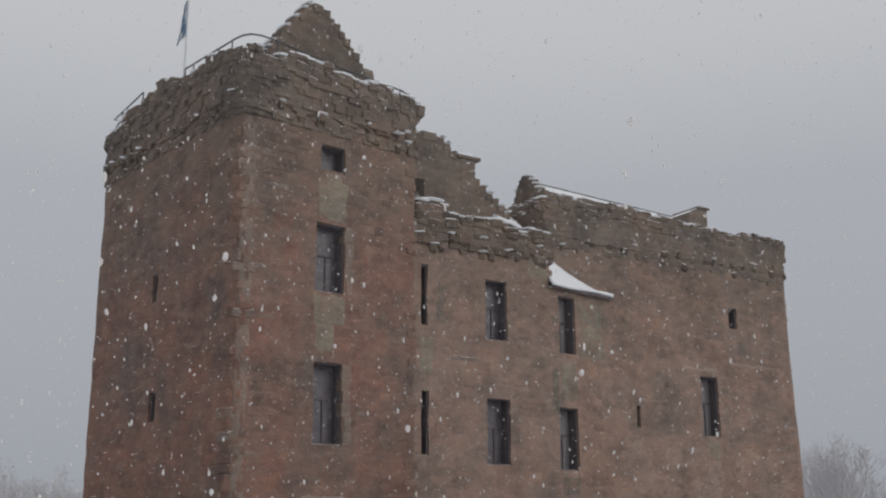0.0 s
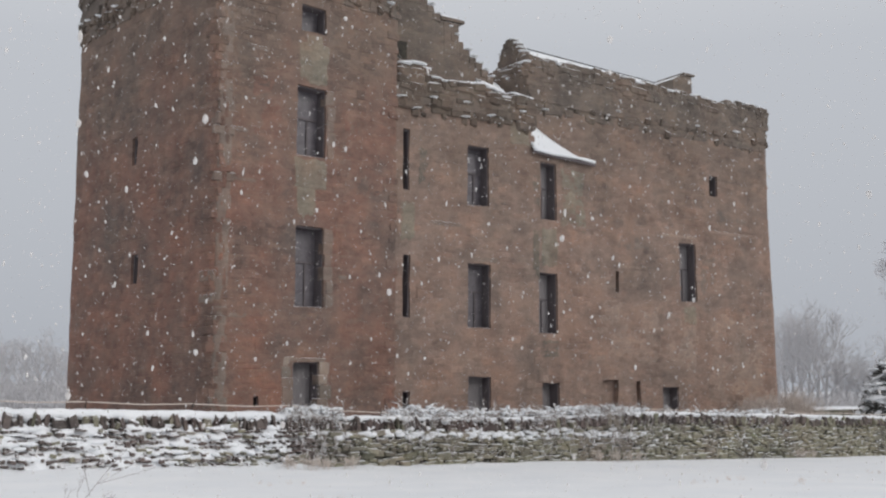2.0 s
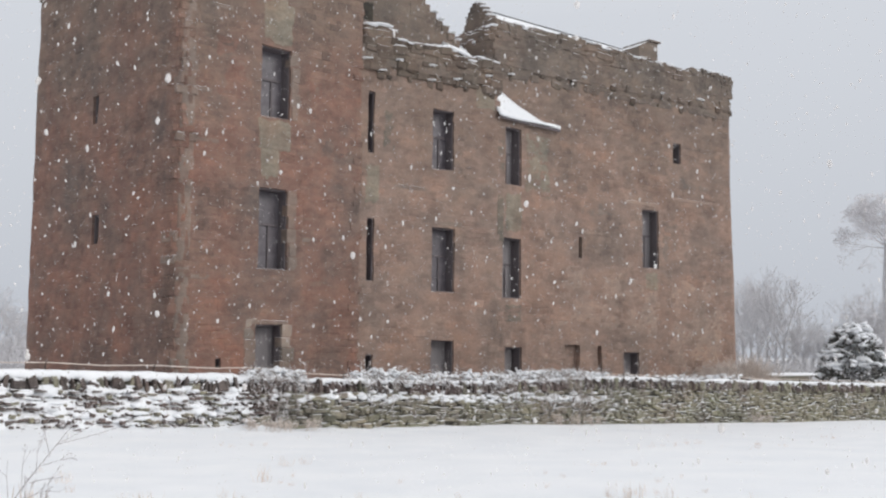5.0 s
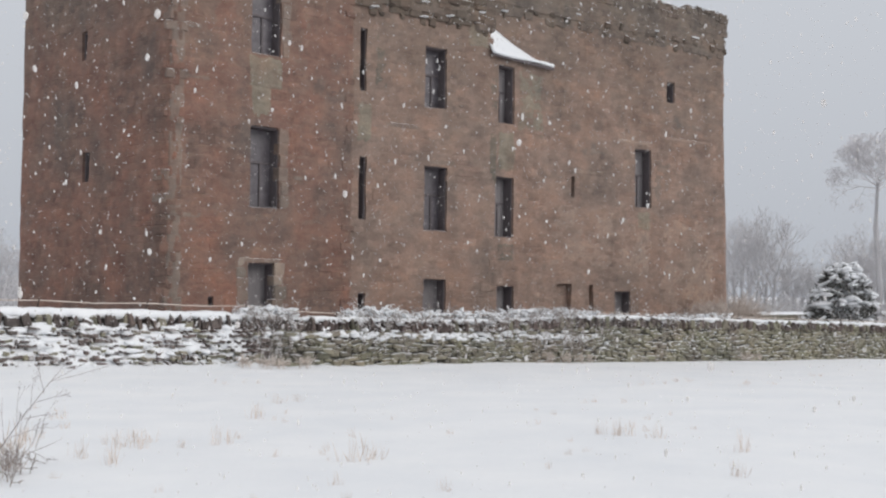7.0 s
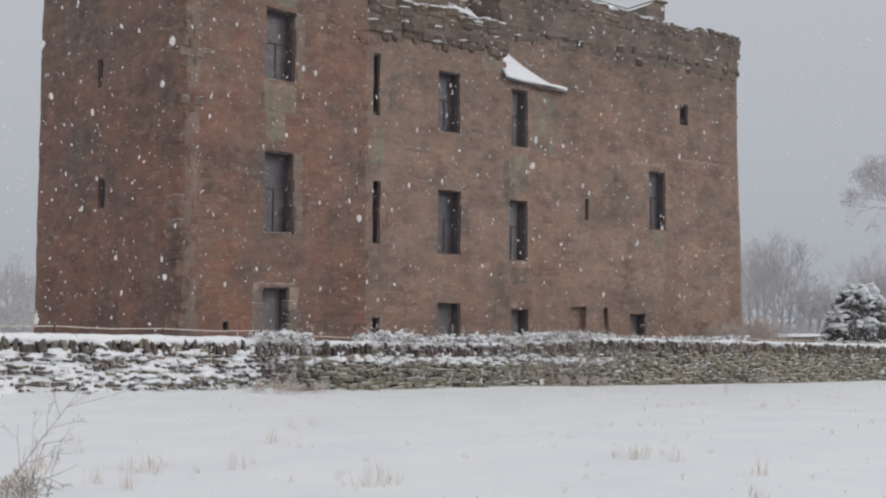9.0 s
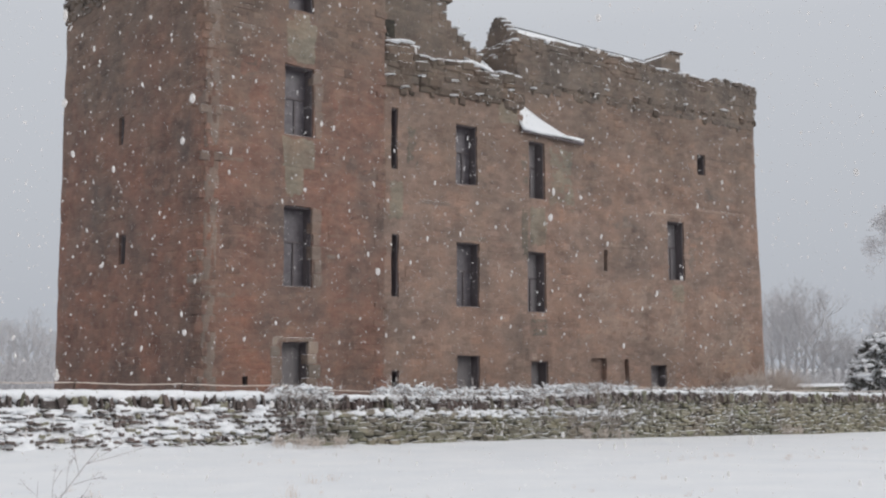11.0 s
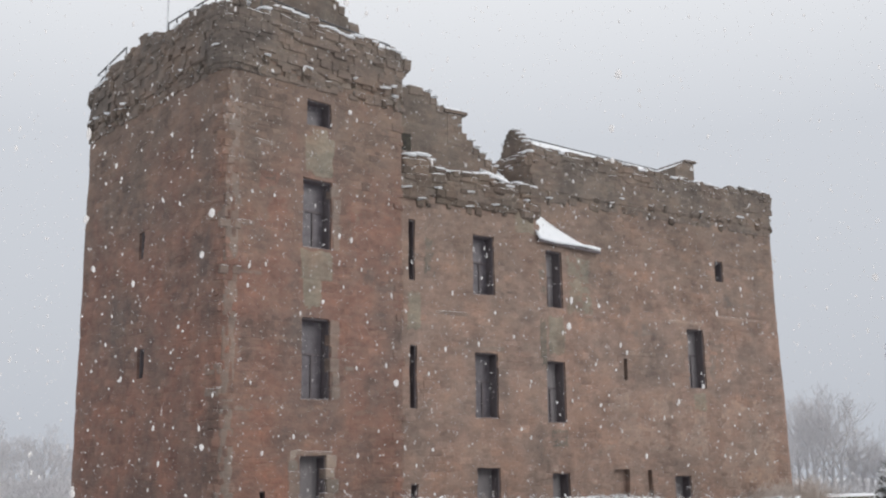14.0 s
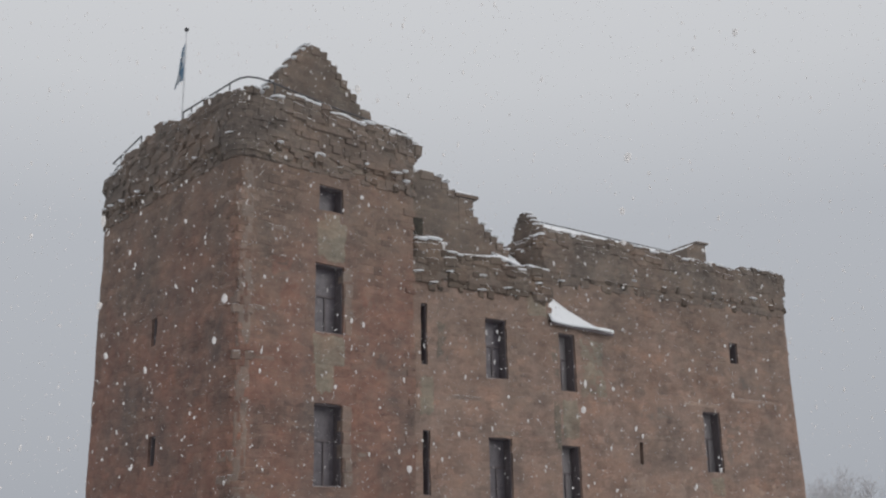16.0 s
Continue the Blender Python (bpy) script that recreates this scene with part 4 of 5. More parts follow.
def boundary_wall():
    t = thing("boundary_wall", WALL_M, "old mossy drystone field wall with upright copes, half buried in snow", "stone wall", kind="structure")
    s0, s1 = -16.0, 44.0
    bm = bmesh.new()
    n = 120
    ring = []
    for i in range(n + 1):
        s = s0 + (s1 - s0) * i / n
        z = wall_base(s)
        ring.append([bm.verts.new((s, y, z + h)) for y, h in ((0.06, -0.4), (0.14, 0.9 + wall_rise(s)), (0.46, 0.9 + wall_rise(s)), (0.56, -0.4))])
    for a, b in zip(ring, ring[1:]):
        for k in range(3):
            bm.faces.new((a[k], b[k], b[k + 1], a[k + 1]))
    bm.faces.new(ring[0])
    bm.faces.new(ring[-1][::-1])
    bmesh.ops.recalc_face_normals(bm, faces=bm.faces[:])
    part("core", bm, WALL_CORE, t)
    stones = [stone_mesh("stone", FIELDSTONE, 80 + i, 0.16, 0.14) for i in range(10)]
    dark_stones = [stone_mesh("stone", DARKSTONE, 180 + i, 0.2, 0.14) for i in range(8)]
    rnd = random.Random(21)
    rest = {False: ([], []), True: ([], [])}

    def put(m, near, dark):
        me = rnd.choice(dark_stones if dark else stones)
        if near:
            piece("stone", me, t, m)
            return
        rest_v, rest_f = rest[dark]
        k = len(rest_v)
        rest_v.extend((m @ v.co)[:] for v in me.vertices)
        rest_f.extend([k + i for i in f.vertices] for f in me.polygons)
    count = 0
    z = -0.24
    while z < 1.1:
        h = rnd.uniform(0.1, 0.17)
        s = s0 + rnd.uniform(0, 0.3)
        while s < s1:
            tumbled = max(0.0, min(1.0, (0.2 - s) / 0.8))
            w = rnd.choice((rnd.uniform(0.1, 0.22), rnd.uniform(0.2, 0.44))) * (1 - 0.5 * tumbled)
            y = 0.02 + 0.1 * (z / 1.1) + rnd.uniform(-0.05, 0.04) - tumbled * ((1.1 - z) * 0.42 + rnd.uniform(-0.05, 0.1) - 0.05)
            wild = 1 + 0.3 * tumbled
            m = pose(s + w / 2, y + 0.14, wall_base(s) + z + rnd.uniform(-0.035, 0.035), rnd.uniform(-8, 8) * wild, rnd.uniform(-9, 9) * wild, rnd.uniform(-8, 8) * wild) @ Matrix.Diagonal((w * 1.05, rnd.uniform(0.26, 0.38), h * rnd.uniform(0.8, 1.3) * (1 - 0.35 * tumbled), 1))
            near = -2.0 < s < 7.5 and 0.1 < z < 0.84 and count < 185
            count += near
            if z < 0.84 + wall_rise(s):
                put(m, near, s < 0.25 and rnd.random() < (0.3 if -3.6 < s and z < 0.3 else 0.85))
            s += w + rnd.uniform(0, 0.03)
        z += h
    s, count = s0, 0
    while s < s1:
        w = rnd.choice((rnd.uniform(0.06, 0.12), rnd.uniform(0.1, 0.22)))
        hh = rnd.uniform(0.22, 0.4)
        m = pose(s + w / 2, 0.26 + rnd.uniform(-0.05, 0.03), wall_base(s) + 0.84 + wall_rise(s), rnd.uniform(-8, 8), rnd.uniform(-26, 14), rnd.uniform(-8, 8)) @ Matrix.Diagonal((w * 0.95, rnd.uniform(0.4, 0.5), hh, 1))
        near = -7.5 < s < 9.5 and count < 108
        count += near
        put(m, near, rnd.random() < (0.9 if s < 9 else 0.65))
        s += w + rnd.uniform(0, 0.035)
    for dark in (False, True):
        me = bpy.data.meshes.new("far_stones")
        me.from_pydata(*[rest[dark][0], [], rest[dark][1]])
        me.materials.append(DARKSTONE if dark else FIELDSTONE)
        ob = new("far_stones", me)
        ob.parent = t
        tagged(ob, "dark tumbled field stones" if dark else "rows of mossy field stones and copes", kind="stuff")
    # snow along the top, hanging down between the copes
    bm = bmesh.new()
    n = 900
    rows = []
    for i in range(n + 1):
        s = s0 + (s1 - s0) * i / n
        z = wall_base(s)
        thick = 0.045 + 0.05 * noise.noise(Vector((s * 1.1, 0, 0))) + 0.035 * noise.noise(Vector((s * 4.0, 3, 0)))
        snowy = max(0.0, min(1.0, (0.8 - s) / 1.2))
        thick += 0.06 * snowy
        drop = 0.07 + 0.2 * max(0.0, noise.noise(Vector((s * 3.1, 9, 0)))) + 0.07 * max(0.0, noise.noise(Vector((s * 6.5, 5, 0))))
        drop += snowy * 0.34 * max(0.0, noise.noise(Vector((s * 2.6, 11, 0))) + 0.12)
        t0 = 1.2 + wall_rise(s) + 0.03 * noise.noise(Vector((s * 2.2, 1, 0)))
        rows.append([bm.verts.new((s, y, z + t0 + dz)) for y, dz in ((0.13, -drop), (0.07, -drop * 0.4 + 0.02), (0.1, thick * 0.75), (0.2, thick), (0.42, thick), (0.55, thick * 0.6), (0.57, -0.05), (0.3, -0.09))])
    for a, b in zip(rows, rows[1:]):
        for k in range(8):
            bm.faces.new((a[k], b[k], b[(k + 1) % 8], a[(k + 1) % 8]))
    bm.faces.new(rows[0])
    bm.faces.new(rows[-1][::-1])
    bmesh.ops.recalc_face_normals(bm, faces=bm.faces[:])
    part("snow_cover", bm, SNOW, t, "thick soft snow along the wall top", True)
    # snow caught on the tumbled face and drifted along the foot
    bm = bmesh.new()
    ns, nh = 330, 22
    grid = []
    for i in range(ns + 1):
        s = s0 + (0.5 - s0) * i / ns
        tum = max(0.0, min(1.0, (0.2 - s) / 0.8))
        col = []
        for j in range(nh + 1):
            z = -0.1 + 1.08 * j / nh
            q = Vector((s * 1.7, z * 6.5, 0))
            bulge = -0.02 - 0.09 * max(0.0, 1 - z * 2.5) * (s > -4) + 0.2 * noise.noise(q) + 0.09 * noise.noise(q * 2.7) + 0.04 * noise.noise(q * 6)
            y = 0.05 + 0.1 * z - tum * ((1.1 - z) * 0.42 + 0.02) - bulge + (1 - tum) * 0.15
            col.append(bm.verts.new((s, y, wall_base(s) + z + 0.03 * noise.noise(q * 1.3))))
        grid.append(col)
    for i in range(ns):
        for j in range(nh):
            bm.faces.new((grid[i][j], grid[i + 1][j], grid[i + 1][j + 1], grid[i][j + 1]))
    part("drift_sheet", bm, SNOW, t, "snow plastered over the tumbled wall face", True)
    cap_list = []
    rnd = random.Random(31)
    for i in range(400):
        s = rnd.uniform(-16, 0.35) if i < 90 else (rnd.uniform(0.2, 13) if i < 300 else rnd.uniform(13, 34))
        z = rnd.uniform(0.02, 0.9) if i < 90 else (rnd.choice((rnd.uniform(0.72, 0.82), rnd.uniform(0.62, 1.0))) if i < 300 else rnd.uniform(0.3, 1.15))
        tum = max(0.0, min(1.0, (0.2 - s) / 0.8))
        y = 0.0 + 0.1 * z - tum * ((1.1 - z) * 0.42)
        w = rnd.uniform(0.12, 0.5) if i < 90 else (rnd.uniform(0.1, 0.34) if i < 300 else rnd.uniform(0.06, 0.14))
        cap_list.append(pose(s, y + 0.02, wall_base(s) + z, rnd.uniform(0, 14), rnd.uniform(-10, 10), rnd.uniform(-8, 8)) @ Matrix.Diagonal((w, min(w, rnd.uniform(0.12, 0.26)), min(w * 0.5, rnd.uniform(0.05, 0.13)), 1)))
    blob = bmesh.new()
    bmesh.ops.create_icosphere(blob, subdivisions=2, radius=0.6)
    bv = [v.co.copy() for v in blob.verts]
    bf = [[v.index for v in f.verts] for f in blob.faces]
    blob.free()
    vv, ff = [], []
    for q, m in enumerate(cap_list):
        k = len(vv)
        vv.extend((m @ (v + noise.noise_vector(v * 1.9 + Vector((q, 0, 0))) * 0.22))[:] for v in bv)
        ff.extend([k + i for i in f] for f in bf)
    me = bpy.data.meshes.new("ledge_snow")
    me.from_pydata(vv, [], ff)
    me.materials.append(SNOW)
    me.polygons.foreach_set("use_smooth", [True] * len(me.polygons))
    ob = new("ledge_snow", me)
    ob.parent = t
    tagged(ob, "snow caught on the ledges of the wall face", kind="stuff")
    bm = bmesh.new()
    rows = []
    for i in range(241):
        s = s0 + (s1 - s0) * i / 240
        z = wall_base(s)
        lift = -0.12 - 0.3 * wall_rise(s) + 0.05 * noise.noise(Vector((s * 0.8, 2, 0)))
        lift += 0.15 * max(0.0, min(1.0, (0.5 - s) / 1.0))
        out = 0.55 + (0.35 if s < 0.3 else 0)
        heap = max(0.0, min(1.0, (0.5 - s) / 1.0))
        wave = 0.05 * noise.noise(Vector((s * 2.3, 7, 0))) + 0.03 * noise.noise(Vector((s * 5.5, 8, 0)))

        def over(y, up):
            q = WALL_M @ Vector((s, y, 0))
            return ground_z(q.x, q.y) + up
        rows.append([bm.verts.new((s, y, h)) for y, h in ((0.25, z + lift + 0.08 + wave), (-0.3 * heap, z + lift + 0.05 + wave), (-out * 0.7, (z + lift * 0.6 + over(-out * 0.7, 0.02)) / 2 + wave * 0.5), (-out * 1.3, over(-out * 1.3, 0.025)), (-out * 2.0, over(-out * 2.0, 0.004)), (-out * 2.6, over(-out * 2.6, -0.05)))])
    for a, b in zip(rows, rows[1:]):
        for k in range(5):
            bm.faces.new((a[k], a[k + 1], b[k + 1], b[k]))
    part("foot_drift", bm, SNOW, t, "snow drifted along the wall foot", True)


# ---- plants ----
def grow(verts, faces, p, direction, length, radius, depth, rnd, spread, sides=3, wob=0.35, up=0.15, kids=(2, 3), shrink=0.72, least=0.004):
    """Adds a limb and its branches as tapered tubes."""
    segs = 3 if depth > 1 else 2
    d, r, q = direction.normalized(), radius, Vector(p)
    ring = None
    for i in range(segs + 1):
        quat = d.to_track_quat("Z", "Y")
        k = len(verts)
        rr = max(least, r * (1 - 0.4 * i / segs))
        for s in range(sides):
            a = s * math.tau / sides
            verts.append((q + quat @ Vector((rr * math.cos(a), rr * math.sin(a), 0)))[:])
        if ring is not None:
            for s in range(sides):
                faces.append((ring + s, ring + (s + 1) % sides, k + (s + 1) % sides, k + s))
        ring = k
        if i < segs:
            d = (d + Vector([rnd.uniform(-wob, wob) for _ in range(3)]) * 0.5 + Vector((0, 0, up * 0.3))).normalized()
            q = q + d * (length / segs)
            if depth > 0 and i >= 1 and rnd.random() < 0.7:
                side = (d + Vector([rnd.uniform(-spread, spread) for _ in range(3)])).normalized()
                grow(verts, faces, q, side, length * shrink * rnd.uniform(0.6, 1.0), r * 0.5, depth - 1, rnd, spread, sides, wob, up, kids, shrink, least)
    if depth > 0:
        for _ in range(rnd.randint(*kids)):
            side = (d + Vector([rnd.uniform(-spread, spread) for _ in range(3)])).normalized()
            grow(verts, faces, q, side, length * shrink * rnd.uniform(0.75, 1.1), r * 0.58, depth - 1, rnd, spread, sides, wob, up, kids, shrink, least)


def limbs_mesh(name, mat, starts, seed, **kw):
    rnd = random.Random(seed)
    v, f = [], []
    for p, d, length, radius, depth in starts:
        grow(v, f, Vector(p), Vector(d), length, radius, depth, rnd, **kw)
    me = bpy.data.meshes.new(name)
    me.from_pydata(v, [], f)
    me.materials.append(mat)
    return me


def bare_tree(seed, height, label, crown_at=0.25):
    rnd = random.Random(seed)
    t = thing("bare_tree", Matrix(), label, "tree", "bare trees in the distance")
    bm = bmesh.new()
    tube(bm, [(0, 0, -0.8), (0.05, 0, height * 0.25), (rnd.uniform(-0.3, 0.3), rnd.uniform(-0.3, 0.3), height * 0.6)], 0.022 * height, 6, 0.45)
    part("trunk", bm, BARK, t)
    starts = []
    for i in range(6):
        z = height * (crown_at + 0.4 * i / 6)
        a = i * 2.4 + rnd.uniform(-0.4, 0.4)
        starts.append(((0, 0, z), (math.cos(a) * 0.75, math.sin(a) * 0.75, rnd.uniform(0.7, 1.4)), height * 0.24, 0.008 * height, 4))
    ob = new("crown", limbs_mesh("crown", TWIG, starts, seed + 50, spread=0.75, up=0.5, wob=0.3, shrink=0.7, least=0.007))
    ob.parent = t
    return t


def woods():
    kinds = [bare_tree(100 + i, h, "bare winter tree coloured pale for haze, dim in the falling snow") for i, h in enumerate((8.0, 7.0, 9.0))]
    spots = []
    rnd = random.Random(77)
    for i in range(38):
        f = 0.325 + 0.27 * i / 37
        y = rnd.uniform(78, 100)
        tall = 0.088 if f < 0.37 else (0.052 if f < 0.44 else 0.075)
        spots.append((f * y, y, tall * rnd.uniform(0.78, 1.0) * y))
    for i in range(22):
        f = -0.52 + 0.2 * i / 21
        y = rnd.uniform(76, 95)
        spots.append((f * y, y, 0.055 * rnd.uniform(0.72, 1.08) * y))
    first = [True, True, True]
    for i, (x, y, h) in enumerate(spots):
        k = i % 3
        base = (8.0, 7.0, 9.0)[k]
        m = pose(x, y, ground_z(x, y), 0, 0, rnd.uniform(0, 360)) @ Matrix.Scale((h + 1.5) / base, 4)
        if first[k]:
            kinds[k].matrix_basis = m
            first[k] = False
        else:
            c = copy_thing(kinds[k], Matrix())
            c.matrix_basis = m
    # the tall tree with a high rounded crown
    t = thing("tall_tree", pose(0.47 * 72, 72, ground_z(33, 72)), "tall bare tree with a high rounded crown, coloured pale for haze", "tree")
    bm = bmesh.new()
    tube(bm, [(0, 0, -0.8), (0.1, 0, 4), (-0.1, 0.1, 8), (0.0, 0, 11.3)], 0.26, 7, 0.5)
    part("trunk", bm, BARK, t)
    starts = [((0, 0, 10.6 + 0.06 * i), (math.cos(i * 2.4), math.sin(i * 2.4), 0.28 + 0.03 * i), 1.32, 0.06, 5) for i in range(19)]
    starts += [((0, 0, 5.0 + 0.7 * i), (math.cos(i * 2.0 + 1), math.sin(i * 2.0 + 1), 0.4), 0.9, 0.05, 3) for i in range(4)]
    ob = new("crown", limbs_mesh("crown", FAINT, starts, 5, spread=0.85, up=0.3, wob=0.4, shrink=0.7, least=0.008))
    ob.parent = t


woods()


def evergreen(x, y, width, height):
    t = thing("evergreen_shrub", pose(x, y, ground_z(x, y)), "dense dark evergreen bush loaded with clumps of snow", "bush")
    rnd = random.Random(4)
    bm = bmesh.new()
    tube(bm, [(0, 0, -0.3), (0, 0, height * 0.7)], 0.1, 6, 0.5)
    part("trunk", bm, BARK, t)
    leaf_v, leaf_f, snow_m = [], [], []
    for i in range(5200):
        a, zf = rnd.uniform(0, math.tau), rnd.uniform(0.0, 1.0)
        prof = math.sqrt(max(0.02, 1 - (max(0.0, zf - 0.3) / 0.72) ** 2)) * (0.86 + 0.14 * min(1, zf * 5))
        lump = 1 + 0.2 * noise.noise(Vector((math.cos(a) * 2.2, math.sin(a) * 2.2, zf * 4)))
        r = width / 2 * prof * lump * rnd.uniform(0.72, 1.02)
        c = Vector((math.cos(a) * r, math.sin(a) * r, 0.05 + zf * height * (0.93 + 0.07 * lump)))
        q = Euler((rnd.uniform(-0.9, 0.9), rnd.uniform(-0.9, 0.9), a))
        k = len(leaf_v)
        s = rnd.uniform(0.08, 0.17)
        for px, py, pz in ((-0.3, 0, 0), (0.4, -0.4, 0.1), (1.4, 0, -0.1), (0.4, 0.4, 0.1)):
            leaf_v.append((c + q.to_matrix() @ Vector((px, py, pz)) * s)[:])
        leaf_f.append((k, k + 1, k + 2, k + 3))
        if rnd.random() < (0.075 if zf > 0.5 else 0.03) and zf > 0.2:
            snow_m.append(Matrix.Translation(c + Vector((math.cos(a) * 0.04, math.sin(a) * 0.04, 0.03))) @ pose(0, 0, 0, rnd.uniform(-28, 28), rnd.uniform(-28, 28), rnd.uniform(0, 360)) @ Matrix.Diagonal((rnd.uniform(0.2, 0.8), rnd.uniform(0.2, 0.5), rnd.uniform(0.08, 0.2), 1)))
    me = bpy.data.meshes.new("foliage")
    me.from_pydata(leaf_v, [], leaf_f)
    me.materials.append(NEEDLE)
    new("foliage", me).parent = t
    blob = bmesh.new()
    bmesh.ops.create_icosphere(blob, subdivisions=2, radius=0.6)
    vv, ff = [], []
    bv = [v.co.copy() for v in blob.verts]
    bf = [[v.index for v in f.verts] for f in blob.faces]
    blob.free()
    for q, m in enumerate(snow_m):
        k = len(vv)
        vv.extend((m @ (v + noise.noise_vector(v * 2 + Vector((q, 1, 0))) * 0.25))[:] for v in bv)
        ff.extend([k + i for i in f] for f in bf)
    me = bpy.data.meshes.new("snow_clumps")
    me.from_pydata(vv, [], ff)
    me.materials.append(SNOW)
    me.polygons.foreach_set("use_smooth", [True] * len(me.polygons))
    new("snow_clumps", me).parent = t


evergreen(0.435 * 54, 54, 3.3, 4.4)


def far_wall():
    t = thing("far_wall", WALL_M, "low distant field wall capped with snow", "stone wall", kind="structure")
    bm = bmesh.new()
    box(bm, 18, 75, 14.0, 14.5, -2.2, 0.42)
    rough_up(bm, 0.02, 2)
    part("core", bm, FIELDSTONE, t)
    bm = bmesh.new()
    n = 160
    rows = []
    for i in range(n + 1):
        s = 18 + 57 * i / n
        h = 0.14 + 0.05 * noise.noise(Vector((s * 0.9, 0, 5)))
        rows.append([bm.verts.new((s, y, 0.42 + z)) for y, z in ((13.93, -0.04), (13.95, h * 0.8), (14.25, h), (14.55, h * 0.7), (14.57, -0.04))])
    for a, b in zip(rows, rows[1:]):
        for k in range(4):
            bm.faces.new((a[k], a[k + 1], b[k + 1], b[k]))
    bmesh.ops.recalc_face_normals(bm, faces=bm.faces[:])
    part("snow_cover", bm, SNOW, t, "snow along the far wall's top", True)


far_wall()


def thicket():
    """Low undergrowth that closes the foot of the far trees."""
    rnd = random.Random(41)
    starts = []
    for side, f0, f1, n in ((1, 0.31, 0.62, 1000), (-1, -0.56, -0.3, 720)):
        for _ in range(n):
            y = rnd.uniform(68, 96)
            x = rnd.uniform(f0, f1) * y
            starts.append(((x, y, ground_z(x, y) - 0.2), (rnd.uniform(-0.5, 0.5), rnd.uniform(-0.5, 0.5), 1), rnd.uniform(0.9, 1.7), 0.05, 2))
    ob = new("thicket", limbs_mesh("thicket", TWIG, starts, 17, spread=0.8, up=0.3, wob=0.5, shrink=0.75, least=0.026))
    tagged(ob, "grey haze-toned undergrowth along the edge of the woods", "undergrowth", kind="stuff")


thicket()


def brambles():
    """Tangles over the wall: where each lies, stems on top, how high it heaps, stems hanging down the face."""
    rnd = random.Random(14)
    for s0, s1, n, heap, hang in ((-0.5, 1.3, 170, 0.24, 40), (2.8, 5.2, 130, 0.3, 14), (5.0, 8.8, 190, 0.28, 16), (8.6, 13.2, 220, 0.26, 75), (13.0, 21.0, 150, 0.12, 16)):
        mid_s = (s0 + s1) / 2
        t = thing("bramble", WALL_M @ pose(mid_s, 0.3, wall_base(mid_s) + wall_rise(mid_s)), "tangle of dead bramble stems rimed with snow, sprawling over the wall", "bramble", "brambles on the wall")
        starts = []
        for _ in range(n):
            s = rnd.uniform(s0, s1) - mid_s
            swell = heap * (0.5 + 0.5 * math.cos(s / (s1 - s0) * math.pi)) * rnd.random()
            starts.append(((s, rnd.uniform(-0.2, 0.3), 1.16 + rnd.uniform(-0.15, 0.08) + swell), (rnd.uniform(-1, 1), rnd.uniform(-0.7, 0.3), rnd.uniform(-0.3, 0.25)), rnd.uniform(0.12, 0.3), 0.012, 2))
        for _ in range(hang):
            s = rnd.uniform(s0, s1) - mid_s
            starts.append(((s, rnd.uniform(-0.42, -0.3), rnd.uniform(0.55, 1.15)), (rnd.uniform(-0.35, 0.35), -0.1, -1), rnd.uniform(0.25, 0.5), 0.01, 1))
        bm = bmesh.new()
        for _ in range(n * 3 // 2):
            s = rnd.uniform(s0, s1) - mid_s
            c = Vector((s, rnd.uniform(-0.2, 0.25), 1.2 + rnd.uniform(-0.1, 0.08) + heap * (0.5 + 0.5 * math.cos(s / (s1 - s0) * math.pi)) * rnd.random() ** 0.7))
            mm = Matrix.Translation(c) @ pose(0, 0, 0, rnd.uniform(-20, 20), rnd.uniform(-25, 25), rnd.uniform(0, 180)) @ Matrix.Diagonal((rnd.uniform(0.05, 0.16), rnd.uniform(0.03, 0.06), rnd.uniform(0.02, 0.045), 1))
            bmesh.ops.create_icosphere(bm, subdivisions=1, radius=1.0, matrix=mm)
        tagged(part("caught_snow", bm, SNOW, t, "snow caught in the stems", True), kind="stuff")
        ob = new("tangle", limbs_mesh("tangle", BRAMBLE, starts, int(s0 * 7) + 90, spread=0.9, up=-0.3, wob=0.8, shrink=0.75, least=0.006))
        ob.parent = t
        tagged(ob, "fine rimed stems", kind="stuff")


brambles()


def shrub(name, x, y, n, length, radius, depth, mat, label, seed, lean=(0, 0), spread=0.6, up=0.3, category="shrub"):
    rnd = random.Random(seed)
    t = thing(name, pose(x, y, ground_z(x, y) - 0.04), label, category)
    starts = [((rnd.uniform(-0.15, 0.15), rnd.uniform(-0.15, 0.15), 0), (lean[0] + rnd.uniform(-0.6, 0.6), lean[1] + rnd.uniform(-0.5, 0.5), 1), length * rnd.uniform(0.7, 1.1), radius, depth) for _ in range(n)]
    ob = new("tangle", limbs_mesh("tangle", mat, starts, seed, spread=spread, up=up, wob=0.4, shrink=0.7))
    ob.parent = t
    tagged(ob, "fine dead stems", kind="stuff")
    return t


